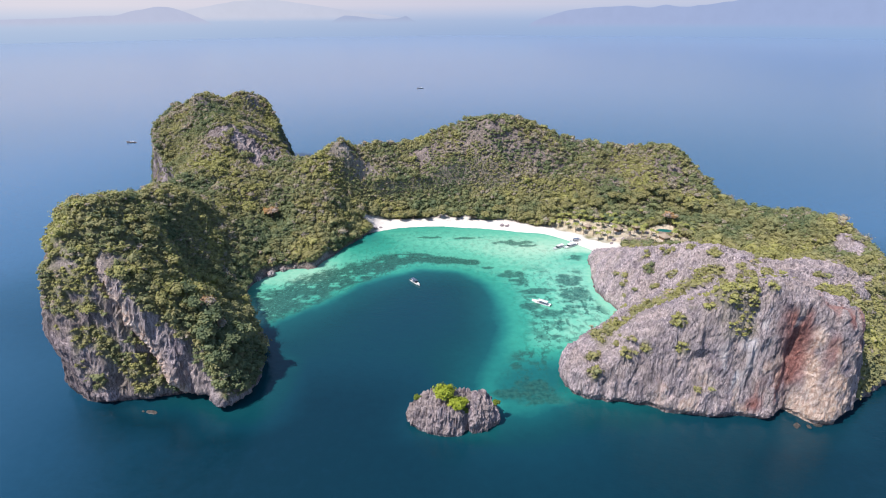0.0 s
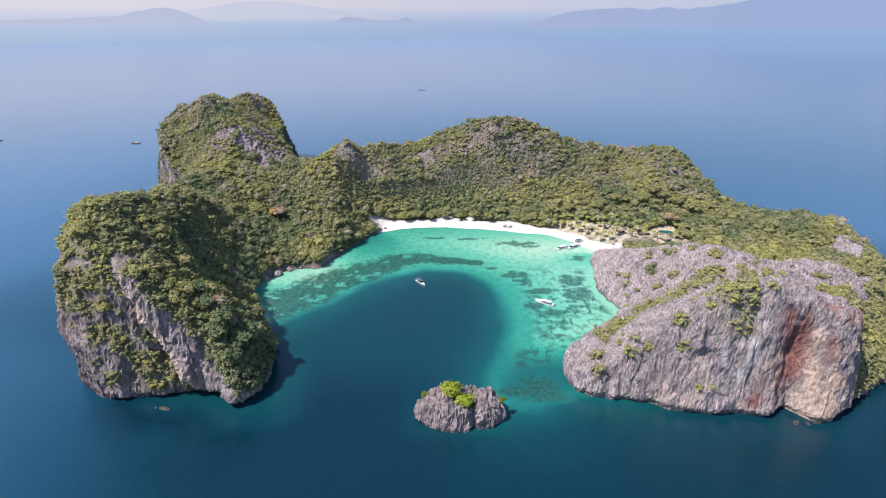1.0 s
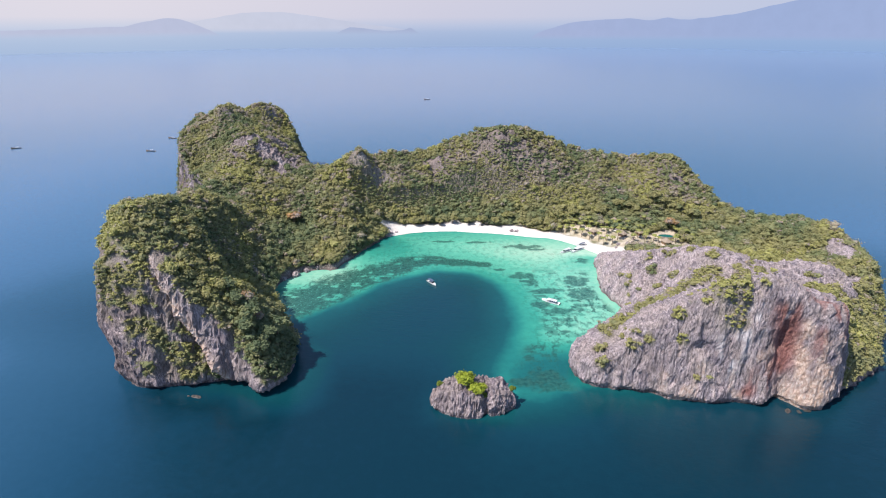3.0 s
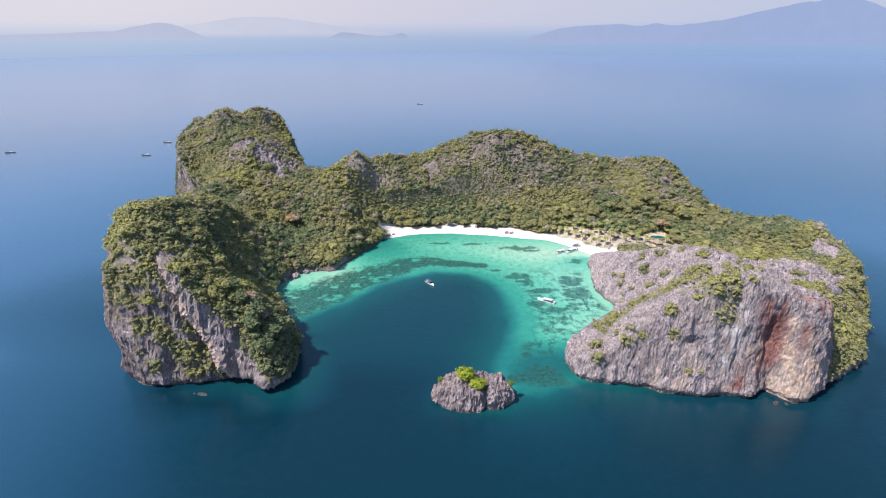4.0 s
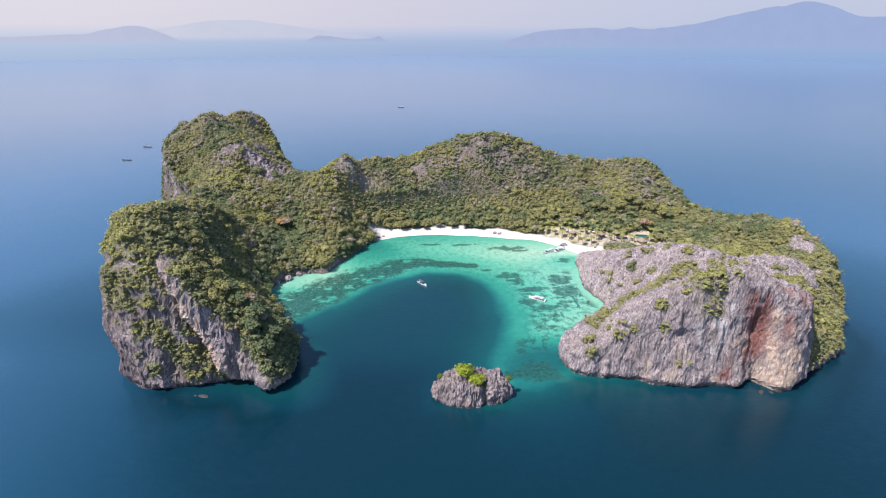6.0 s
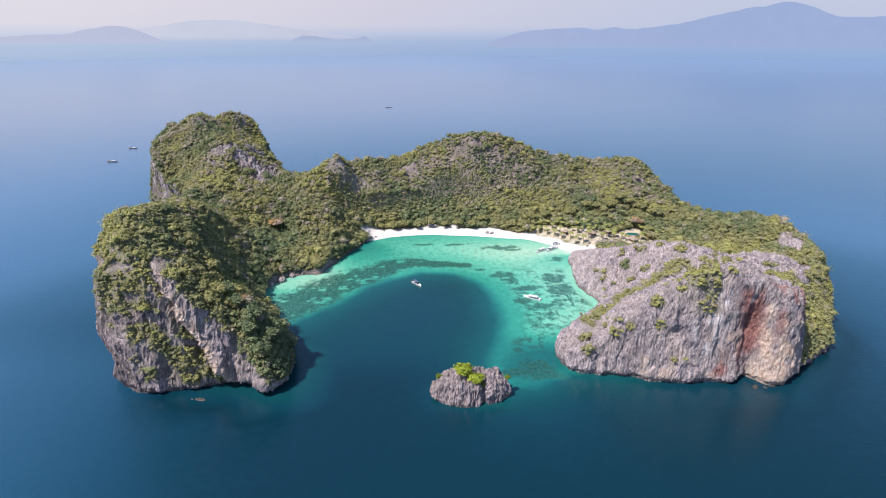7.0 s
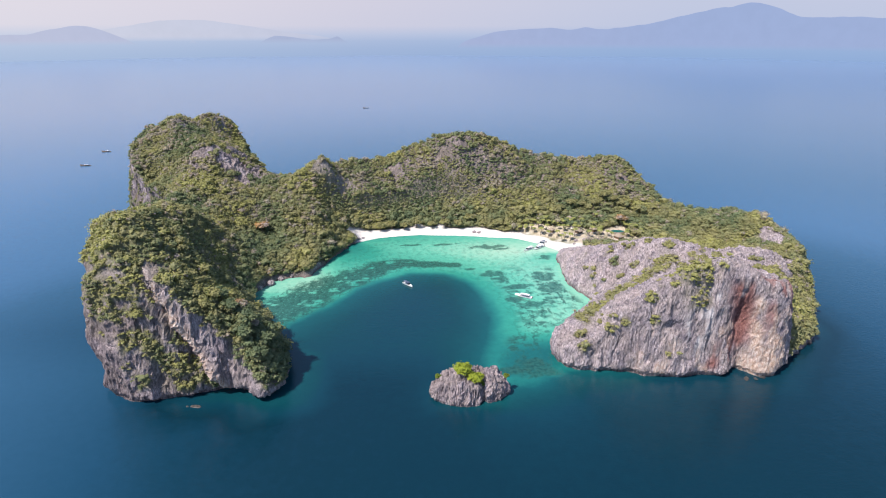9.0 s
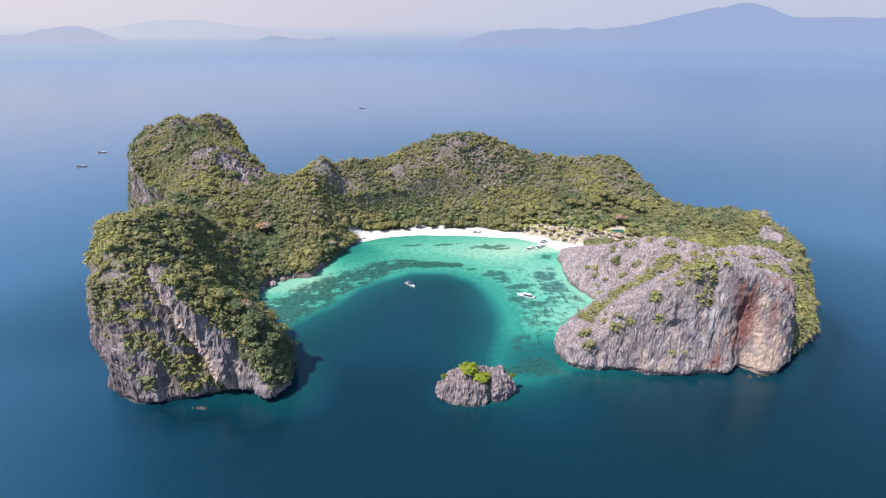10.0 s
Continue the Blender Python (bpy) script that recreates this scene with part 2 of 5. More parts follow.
COAST_WEST = [(-247, 186), (-228, 153), (-191, 112), (-180, 67), (-172, 5), (-168, -46), (-161, -90)]


def stretch(points, slope, push, sandy):
    return [(x, y, slope, push, sandy) for x, y in points]


SHORE = spline(stretch(HEADLAND_WEST, 2.4, 0.72, 0) + stretch(COVE_WEST, 1.6, 0.25, 0) + stretch(BAY_WEST, 1.2, 0.1, 0)
               + stretch(BEACH, 0.075, 0, 1) + stretch(ROCKS_EAST, 1.3, 0.25, 0) + stretch(HEADLAND_EAST, 2.4, 0.72, 0) + stretch(POINT_EAST, 1.35, 0.1, 0)
               + stretch(COAST_EAST, 2.0, 0.4, 0) + stretch(COAST_NORTH, 2.0, 0.4, 0) + stretch(COAST_WEST, 2.4, 0.65, 0), 2.0)

SPOTS_WEST = [(-153, -94, 62), (-146, -86, 74), (-137, -77, 80), (-142, -44, 80), (-130, -63, 69), (-122, -53, 57), (-116, -80, 54), (-105, -82, 43), (-93, -95, 32), (-86, -104, 23), (-78, -103, 11),
              (-122, -100, 57), (-108, -103, 44), (-95, -106, 28), (-97, -62, 26), (-93, -43, 9), (-113, -33, 15), (-128, -23, 38), (-120, -43, 34), (-129, -37, 46), (-110, -46, 20), (-101, -52, 13), (-144, -7, 65), (-141, 25, 53), (-118, 1, 20), (-107, 2, 6), (-136, 5, 48), (-156, -20, 62), (-158, 40, 50)]
SPOTS_NORTHWEST = [(-128, 47, 32), (-142, 88, 42), (-125, 100, 42), (-104, 103, 41), (-84, 111, 46), (-113, 45, 19), (-84, 84, 27), (-73, 70, 14), (-59, 100, 26), (-97, 44, 10), (-80, 39, 7), (-103, 26, 5), (-92, 69, 16), (-58, 71, 8), (-42, 108, 16),
                   (-71, 128, 54), (-62, 138, 62), (-48, 136, 27), (-56, 118, 19), (-51, 148, 49), (-31, 151, 47), (-34, 138, 30), (-12, 142, 25), (-3, 122, 11), (-109, 77, 21), (-90, 150, 44),
                   (-151, 131, 73), (-152, 108, 55), (-137, 116, 52), (-178, 146, 73), (-181, 131, 54), (-128, 165, 54), (-132, 190, 57), (-117, 186, 42), (-107, 170, 41), (-195, 187, 89), (-218, 196, 76), (-237, 210, 76), (-205, 150, 45), (-198, 250, 80), (-200, 320, 79), (-188, 341, 71), (-174, 318, 47), (-160, 240, 40), (-110, 185, 36), (-222, 320, 70)]
SPOTS_NORTH = [(-11, 164, 47), (10, 175, 61), (32, 173, 69), (54, 172, 78), (78, 172, 71), (98, 168, 60), (127, 172, 48), (151, 168, 45), (169, 166, 38), (184, 161, 41), (207, 160, 53), (218, 143, 41), (222, 117, 27), (236, 116, 16),
               (147, 149, 32), (19, 146, 36), (51, 149, 46), (82, 148, 39), (113, 145, 34), (37, 119, 17), (79, 125, 13), (119, 121, 13), (153, 129, 16), (176, 113, 20), (208, 110, 19), (184, 86, 4), (168, 95, 5), (200, 90, 6)]
SPOTS_EAST = [(238, 92, 14), (252, 74, 14), (261, 45, 20), (268, 23, 24), (245, 78, 8), (254, 43, 10), (259, 20, 13), (276, 6, 22), (222, -58, 34), (236, -63, 22), (155, -35, 38), (145, -9, 28), (126, 1, 20), (129, -33, 15),
              (86, -106, 17), (97, -105, 29), (105, -113, 38), (116, -119, 48), (129, -117, 57), (140, -118, 60), (146, -117, 61), (160, -116, 56), (172, -118, 50), (184, -111, 44), (200, -102, 36), (216, -92, 25),
              (150, -85, 47), (121, -87, 36), (180, -50, 35), (210, -26, 27), (246, -4, 19), (197, 14, 12), (161, 40, 9), (190, 60, 4), (153, 86, 5), (130, 58, 5), (98, 108, 5), (225, 60, 6)]
HEIGHT = relief(SPOTS_WEST + SPOTS_NORTHWEST + SPOTS_NORTH + SPOTS_EAST, 7.0)

COARSE = 2.5
CX, CY = -320.0, -230.0
cgx, cgy = np.meshgrid(np.arange(CX, 400, COARSE), np.arange(CY, 430, COARSE))
SHORE_D, SHORE_V = shore_distance(SHORE, cgx, cgy)
GRAD = np.stack(np.gradient(SHORE_D, COARSE)[::-1], -1)
for _ in range(2):
    GRAD[1:-1, 1:-1] = (GRAD[1:-1, 1:-1] * 2 + GRAD[:-2, 1:-1] + GRAD[2:, 1:-1] + GRAD[1:-1, :-2] + GRAD[1:-1, 2:]) / 6


def rib_side(x, z):
    """How far to the bay side of the slanting rib on the western headland."""
    return x + 80 + 0.78 * z


def seam_side(x, z):
    """How far to the bay side of the pale seam where the rib breaks from the face."""
    return x + 99 + 0.47 * z


def bare_east(x, y):
    """The naked limestone of the eastern headland."""
    edge = np.interp(x, [120, 138, 146, 152, 168, 197, 210, 220, 230, 268, 292], [60, 57, 41, 36, 40, 34, 18, -7, -30, -34, -56])
    spire = smooth(1.3, 0.7, ((x - 270) / 7) ** 2 + ((y - 10) / 13) ** 2 + 0.5 * vnoise(x / 5, y / 5, 0, 33))
    return np.maximum(smooth(5, -5, y - edge + 7 * vnoise(x / 14, y / 14, 0, 31)) * smooth(55, 62, x), spire)


def grid_normals(p):
    du = np.gradient(p, axis=1)
    dv = np.gradient(p, axis=0)
    n = np.cross(du, dv)
    return n / np.maximum(np.linalg.norm(n, axis=2, keepdims=True), 1e-9)


def build_island():
    step = 0.58
    gx, gy = np.meshgrid(np.arange(-264, 312, step), np.arange(-142, 384, step))
    d = bilinear(SHORE_D, CX, CY, COARSE, gx, gy)
    v = bilinear(SHORE_V, CX, CY, COARSE, gx, gy)
    g = bilinear(GRAD, CX, CY, COARSE, gx, gy)
    slope, push, sandy = v[..., 0], v[..., 1], v[..., 2]
    rocky = 1 - sandy
    d = d + rocky * (2.2 * fbm(gx / 14, gy / 14, 0, 3) + 0.7 * vnoise(gx / 3.1, gy / 3.1, 0, 5)) + sandy * 1.0 * vnoise(gx / 16, gy / 16, 0, 6)
    top0 = np.clip(HEIGHT(gx, gy), 3, 90)
    reach = np.clip(top0 / slope, 2, 34)
    out = push * np.clip(d, 0, reach) * (1 - smooth(reach, reach + 42, d))
    x, y = gx - g[..., 0] * out, gy - g[..., 1] * out
    lie = HEIGHT(x, y)
    lie = lie - 3.5 * smooth(24, 44, lie) * smooth(40, 90, y) * smooth(-140, -60, x)
    top = lie + (2.4 * fbm(x / 22, y / 22, 0, 11) + 3.4 * (ridged(x / 26, y / 26, 0, 13, 2) - 0.25)) * smooth(5, 24, lie)
    rise = slope * d + np.maximum(d - 19, 0) * 0.8 * sandy
    soft = 3.0
    z = 0.5 * (top + rise - np.sqrt((top - rise) ** 2 + soft ** 2)) + 0.6
    z = np.where(d > 0, z, np.maximum(-4, rise))
    # slanting rib and its recess on the western headland
    front = smooth(-78, -90, y) * smooth(-60, -70, x)
    side = rib_side(x, z)
    seam = seam_side(x, z)
    y = y - front * 5.0 * smooth(-1.5, 1.5, seam) * (1 - smooth(8, 34, side)) * smooth(71, 54, z) * smooth(-2, 5, z)
    y = y + front * 1.4 * smooth(-9, -2, seam) * (1 - smooth(-2, 1, seam)) * smooth(2, 6, z)
    x = x - 7.0 * smooth(4, 40, z) * smooth(90, 66, z) * smooth(-126, -144, x) * smooth(-26, -56, y)
    # red recess and its pillar on the eastern headland
    face = smooth(-103, -111, y)
    y = y + face * 6.5 * np.exp(-((x - 159.5 + 0.03 * z) / 6.0) ** 2) * smooth(54, 26, z)
    y = y - face * 2.0 * np.exp(-((x - 173 - 0.06 * z) / 8.0) ** 4) * smooth(55, 36, z)
    y = y + face * 3.2 * np.exp(-((x - 122) / 5) ** 2 - ((z - 27.5) / 2.6) ** 2)
    # wave-cut notch at the waterline
    notch = push * 2.6 * smooth(3.2, 0.6, z)
    x, y = x + g[..., 0] * notch, y + g[..., 1] * notch
    p = np.stack([x, y, z], -1)
    n = grid_normals(p)
    n0z = n[..., 2]
    steep = smooth(0.75, 0.3, n0z)
    bare = bare_east(x, y)
    land = smooth(0.2, 3.0, z) * rocky
    block = fbm(x / 13, y / 13, z / 17, 41)
    flute = ridged(x / 2.6, y / 2.6, z / 11, 51, 3) + 0.8 * ridged(x / 1.5, y / 1.5, z / 8, 53, 2)
    karst = ridged(x / 4.2, y / 4.2, z / 7, 61)
    amount = land * (2.1 * block + steep * 0.8 * (ridged(x / 7, y / 7, z / 9, 47, 2) - 0.3) + steep * 0.5 * (flute - 0.3) + steep * 1.5 * (ridged(x / 9, y / 9, z / 34, 49, 2) - 0.3) + steep * 0.7 * np.round(3.5 * fbm(x / 7, y / 7, z / 10, 48)) / 3.5 + (0.55 + 0.45 * bare) * 1.5 * (karst - 0.2) * (1 - 0.5 * steep) + bare * (1 - steep) * 1.1 * (ridged(x / 2.3, y / 2.3, z / 10, 73, 2) - 0.3))
    amount = amount + land * (0.45 * vnoise(x / 1.5, y / 1.5, z / 2.0, 57) + 0.3 * vnoise(x / 0.8, y / 0.8, z / 1.2, 58)) * (0.4 + 0.6 * np.maximum(bare, steep))
    front = smooth(-76, -88, y) * smooth(-60, -66, x)
    amount = amount * (1 - 0.45 * bare * steep - 0.12 * front * steep) + land * bare * steep * 0.45 * (ridged(x / 1.4, y / 1.4, z / 5, 59, 2) - 0.3)
    amount = amount + land * steep * (1 - bare) * (0.9 * (ridged(x / 3.2, y / 3.2, z / 20, 54, 2) - 0.3) + 0.5 * (ridged(x / 1.5, y / 1.5, z / 9, 56, 2) - 0.3))
    column = np.maximum(smooth(1.3, 0.6, ((x + 128) / 28) ** 2 + ((y - 163) / 20) ** 2), smooth(1.3, 0.6, ((x + 139) / 30) ** 2 + ((y - 134) / 17) ** 2))
    amount = amount + land * column * 2.0 * (ridged(x / 2.6, y / 2.6, z / 30, 66, 2) - 0.3)
    p = p + n * amount[..., None]
    p[..., 2] += bare * (1 - steep) * land * 1.2 * np.maximum(ridged(x / 2.4, y / 2.4, 0, 71), 0)
    x, y, z = p[..., 0], p[..., 1], p[..., 2]
    n = grid_normals(p)
    patch = fbm(x / 24, y / 24, z / 24, 81)
    clump = fbm(x / 8, y / 8, z / 8, 83)
    lean = 0.55 * n0z + 0.45 * n[..., 2]
    green = smooth(0.08, 0.34, lean + 0.3 * clump)
    hill = smooth(14, 32, z) * smooth(50, 85, y) * smooth(-70, -20, x)
    crag = fbm(x / 4.5, y / 4.5, z / 6, 85)
    green *= 1 - 0.45 * smooth(0.10, 0.32, patch + 0.4 * clump) * smooth(22, 38, z) * (1 - hill)
    green *= 1 - 0.62 * hill * smooth(0.0, 0.22, crag + 0.5 * patch)
    # stony crests and the columned face below the north-western summit
    for cx, cy, rx, ry, much in ((-150, 136, 21, 11, 0.93), (-132, 130, 18, 11, 0.95), (-118, 146, 10, 14, 0.85), (-130, 163, 22, 15, 0.85), (-112, 168, 14, 14, 0.9), (-92, 112, 9, 7, 0.6), (-56, 142, 17, 14, 0.7), (-194, 190, 9, 8, 0.7), (-220, 196, 12, 8, 0.5), (-228, 182, 10, 6, 0.7), (-195, 330, 12, 10, 0.6), (55, 160, 48, 13, 0.7), (8, 163, 18, 9, 0.6), (210, 148, 12, 10, 0.5)):
        green *= 1 - much * smooth(1.5, 0.5, ((x - cx) / rx) ** 2 + ((y - cy) / ry) ** 2 + 1.6 * clump + 1.1 * vnoise(x / 3, y / 3, z / 3, 84))
    green *= 1 - 0.8 * smooth(-74, -86, y) * smooth(-114, -126, x) * smooth(70, 65, z) * smooth(-0.3, 0.1, clump)
    green *= 1 - 0.85 * smooth(5.5, 2.5, z + 2 * clump) * smooth(-112, -106, x) * smooth(-58, -64, x) * smooth(8, 14, y) * smooth(66, 56, y)
    # woods hang over the rib's bay side; ledges of the western headland
    west_front = smooth(-76, -88, y) * smooth(-60, -66, x)
    side = rib_side(x, z)
    seam = seam_side(x, z)
    low_rock = 7 * smooth(24, 8, z)
    hang = west_front * smooth(5, 9, side + 8 * clump - low_rock) * smooth(3, 9, z + 5 * clump)
    green = np.maximum(green * (1 - west_front * smooth(-3, 0, seam) * smooth(5, 0, side + 9 * clump - low_rock) * smooth(71, 62, z)), hang * 0.95)
    green = np.maximum(green, west_front * smooth(-2, -6, seam) * np.maximum(smooth(0.3, 0.5, clump) * 0.2, np.exp(-((x + 119) / 7) ** 2 - ((z - 15) / 4.8) ** 2)))
    slant = ((x + 140) * 26 + (z - 43) * 20) / 33
    ragged = smooth(-0.4, -0.05, clump)
    green = np.maximum(green, west_front * np.exp(-((x + 145) / 15) ** 4 - ((z - 51) / 10) ** 4) * smooth(-0.35, -0.05, clump))
    green = np.maximum(green, west_front * 0.8 * np.exp(-((x + 137) / 9) ** 4 - ((z - 31) / 8) ** 4) * smooth(0.0, 0.2, clump))
    green = np.maximum(green, west_front * np.exp(-((slant + 1) / 4.5) ** 2) * smooth(47, 38, z) * smooth(10, 17, z) * smooth(-0.2, 0.15, clump) * smooth(-1, -4, seam))
    green = np.maximum(green, west_front * smooth(65, 72, z + 8 * clump))
    green *= 1 - west_front * smooth(38, 26, z) * smooth(-140, -146, x)
    # scattered bushes on the naked east
    ledge = np.exp(-((y - np.interp(x, [88, 96, 103, 112, 122, 132, 142, 158], [-87, -81, -76.5, -76, -72, -67, -60, -53])) / 6.5) ** 2) * smooth(83, 89, x) * smooth(162, 152, x) * smooth(-0.6, -0.1, clump)
    knoll = smooth(1.4, 0.5, ((x - 131) / 10) ** 2 + ((y + 110) / 11) ** 2 + 1.1 * clump) * smooth(34, 40, z)
    tufts = 0.0
    for cx, cy, cz in ((111, -113, 43), (113, -115, 31), (100, -111, 29), (83, -98, 16), (80, -108, 14), (93, -110, 25), (140, -36, 27), (133, -21, 23), (146, -113, 58), (158, -42, 41), (212, -71, 33), (161, -66, 40), (164, -60, 41), (150, -108, 58)):
        tufts = tufts + smooth(1.5, 0.4, ((x - cx) ** 2 + (y - cy) ** 2 + (z - cz) ** 2) / 9 + 0.8 * clump) * 0.9
    green = green * (1 - bare) + bare * np.clip(smooth(0.34, 0.5, clump) * 0.5 * smooth(0.3, 0.55, n[..., 2]) + 1.0 * ledge + (0.62 - 0.2 * steep) * knoll + 0.58 * tufts, 0, 1)
    green = np.maximum(green, smooth(187, 194, x - 0.12 * z) * smooth(-70, -78, y) * smooth(2, 7, z) * smooth(48, 40, z + 6 * clump) * 0.95)
    green = np.maximum(green, 0.95 * smooth(0, 7, (x - 201) - 0.78 * (y + 95) + 8 * clump) * smooth(2, 6, z) * smooth(-110, -104, y) * smooth(4, -8, y))
    dd = bilinear(SHORE_D, CX, CY, COARSE, x, y)
    sand = sandy * smooth(19, 15, dd + 3 * vnoise(x / 9, y / 9, 0, 91))
    resort = np.maximum(np.exp(-((x - 150) / 48) ** 4 - ((y - 79 + 0.36 * (x - 150)) / 20) ** 4), np.exp(-((x - 183) / 12) ** 4 - ((y - 84) / 9) ** 4))
    sand = np.maximum(sand, smooth(0.3, 0.75, resort + 0.3 * vnoise(x / 6, y / 6, 0, 93)) * (0.16 + 0.5 * vnoise(x / 4, y / 4, 0, 94)) * smooth(15, 9, z))
    earth = smooth(0.25, 0.6, resort) * smooth(15, 9, z) * (0.75 + 0.4 * vnoise(x / 5, y / 5, 0, 92)) * (1 - bare) * (1 - sandy * smooth(22, 16, dd))
    green = np.maximum(green, sandy * smooth(17, 22, dd)) * (1 - smooth(0.15, 0.5, sand)) * (1 - smooth(0.25, 0.5, resort) * smooth(15, 10, z) * (1 - 0.25 * smooth(0.1, 0.3, clump))) * smooth(0.5, 1.2, z)
    streak = vnoise(x / 3.4, y / 3.4, z / 26, 95)
    spot = vnoise(x / 4, y / 4, z / 6, 98)
    vein = np.interp(z, [4, 10, 16, 27, 47], [142, 148, 156, 160, 156])
    rust = face * np.exp(-(np.abs(x - vein) / 6.5) ** 3) * smooth(-0.5, 0.15, streak + 0.5 * clump) * smooth(2, 7, z) * smooth(54, 46, z)
    rust = np.maximum(rust, face * np.exp(-((x - 146) / 9) ** 2 - ((z - 11) / 7) ** 2) * smooth(-0.2, 0.3, streak + 0.5 * clump) * 0.8)
    rust = np.maximum(rust, face * np.exp(-((x - 176) / 10) ** 4) * smooth(12, 40, z) * smooth(57, 52, z) * smooth(-0.35, 0.2, streak + 0.5 * clump) * 0.9)
    cream = face * np.exp(-((x - 173 - 0.06 * z) / 9) ** 4) * smooth(58, 16, z) * smooth(-0.1, 0.35, 0.7 * clump + 0.6 * spot) * 0.75
    cream = np.maximum(cream, face * np.exp(-((x - 165.5) / 2.2) ** 2) * smooth(46, 40, z) * smooth(-0.3, 0.2, clump + 0.4 * spot) * 0.8)
    cream = np.maximum(cream, face * np.exp(-((x - 167) / 8) ** 4) * smooth(18, 6, z) * 0.7)
    cream = np.maximum(cream, face * np.exp(-((x - 122) / 6) ** 2 - ((z - 22) / 5) ** 2) * smooth(-0.1, 0.25, clump + 0.5 * spot) * 0.75)
    cream = np.maximum(cream, face * smooth(100, 111, x) * smooth(158, 148, x) * smooth(36, 24, z) * smooth(0.25, 0.45, 0.7 * spot + 0.5 * streak) * 0.45)
    calcite = face * (np.exp(-((x - 133) / 7) ** 2 - ((z - 24) / 9) ** 2) + np.exp(-((x - 142) / 5) ** 2 - ((z - 40) / 8) ** 2)) * smooth(-0.2, 0.15, 0.6 * spot + 0.5 * clump + 0.3 * streak) * 1.1
    cream = np.maximum(cream, west_front * np.exp(-((seam - 0.5) / 2.8) ** 2) * smooth(-0.6, -0.1, clump + 0.5 * vnoise(x / 2.2, y / 2.2, z / 6, 96)) * smooth(66, 54, z) * 0.95)
    keep = (bilinear(SHORE_D, CX, CY, COARSE, gx, gy) > -3.5)
    idx = np.full(gx.shape, -1)
    idx[keep] = np.arange(keep.sum())
    q = np.stack([idx[:-1, :-1], idx[:-1, 1:], idx[1:, 1:], idx[1:, :-1]], -1).reshape(-1, 4)
    q = q[(q >= 0).all(1)]
    lichen = (1 - bare) * (0.75 - 0.14 * west_front) * (1 - 0.2 * smooth(75, 125, y)) * smooth(-0.55, 0.1, fbm(x / 10, y / 10, z / 14, 97))
    sheet = face * np.exp(-((x - 148) / 8) ** 2 - ((z - 32) / 17) ** 2) * smooth(-0.4, 0.2, streak)
    lichen = np.maximum(lichen, 0.8 * hill)
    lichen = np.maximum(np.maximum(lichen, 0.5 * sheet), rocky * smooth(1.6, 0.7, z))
    lichen = lichen * (1 - 0.75 * west_front * smooth(-3, 1, seam) * smooth(14, 7, side) * smooth(68, 58, z))
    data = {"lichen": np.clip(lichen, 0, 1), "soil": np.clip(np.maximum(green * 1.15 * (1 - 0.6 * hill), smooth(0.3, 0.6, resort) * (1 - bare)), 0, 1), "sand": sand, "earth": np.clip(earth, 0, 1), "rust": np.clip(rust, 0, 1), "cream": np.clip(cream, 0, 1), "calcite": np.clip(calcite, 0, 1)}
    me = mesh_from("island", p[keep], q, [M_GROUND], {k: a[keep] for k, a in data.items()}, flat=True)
    ob = tagged(new("island", me), "horseshoe-shaped limestone island with cliffs, wooded hills and a white beach", "island", kind="structure")
    return ob, p[keep], n[keep], green[keep], bare[keep], n0z[keep]


island, ISL_P, ISL_N, ISL_GREEN, ISL_BARE, ISL_LEAN = build_island()


# ---- sea: one sheet to the horizon, coloured by its depth and by painted haze ----
SHELF = [(-113, -5), (-106, -36), (-95, -49), (-84, -41), (-66, -22), (-46, 2), (-31, 17), (-11, 28), (10, 32), (31, 27), (45, 12), (53, -10), (54, -39), (50, -63), (42, -85), (35, -101), (37, -110),
         (49, -112), (61, -108), (74, -103), (105, -98), (145, -45), (151, 79), (87, 138), (-37, 134), (-117, 69)]


def spaced(lo, hi, step, far):
    mid = np.arange(lo, hi + step, step)
    grow, a = [], step
    x = 0.0
    while x < far:
        a *= 1.18
        x += a
        grow.append(x)
    grow = np.array(grow)
    return np.concatenate([(lo - grow)[::-1], mid, mid[-1] + grow])


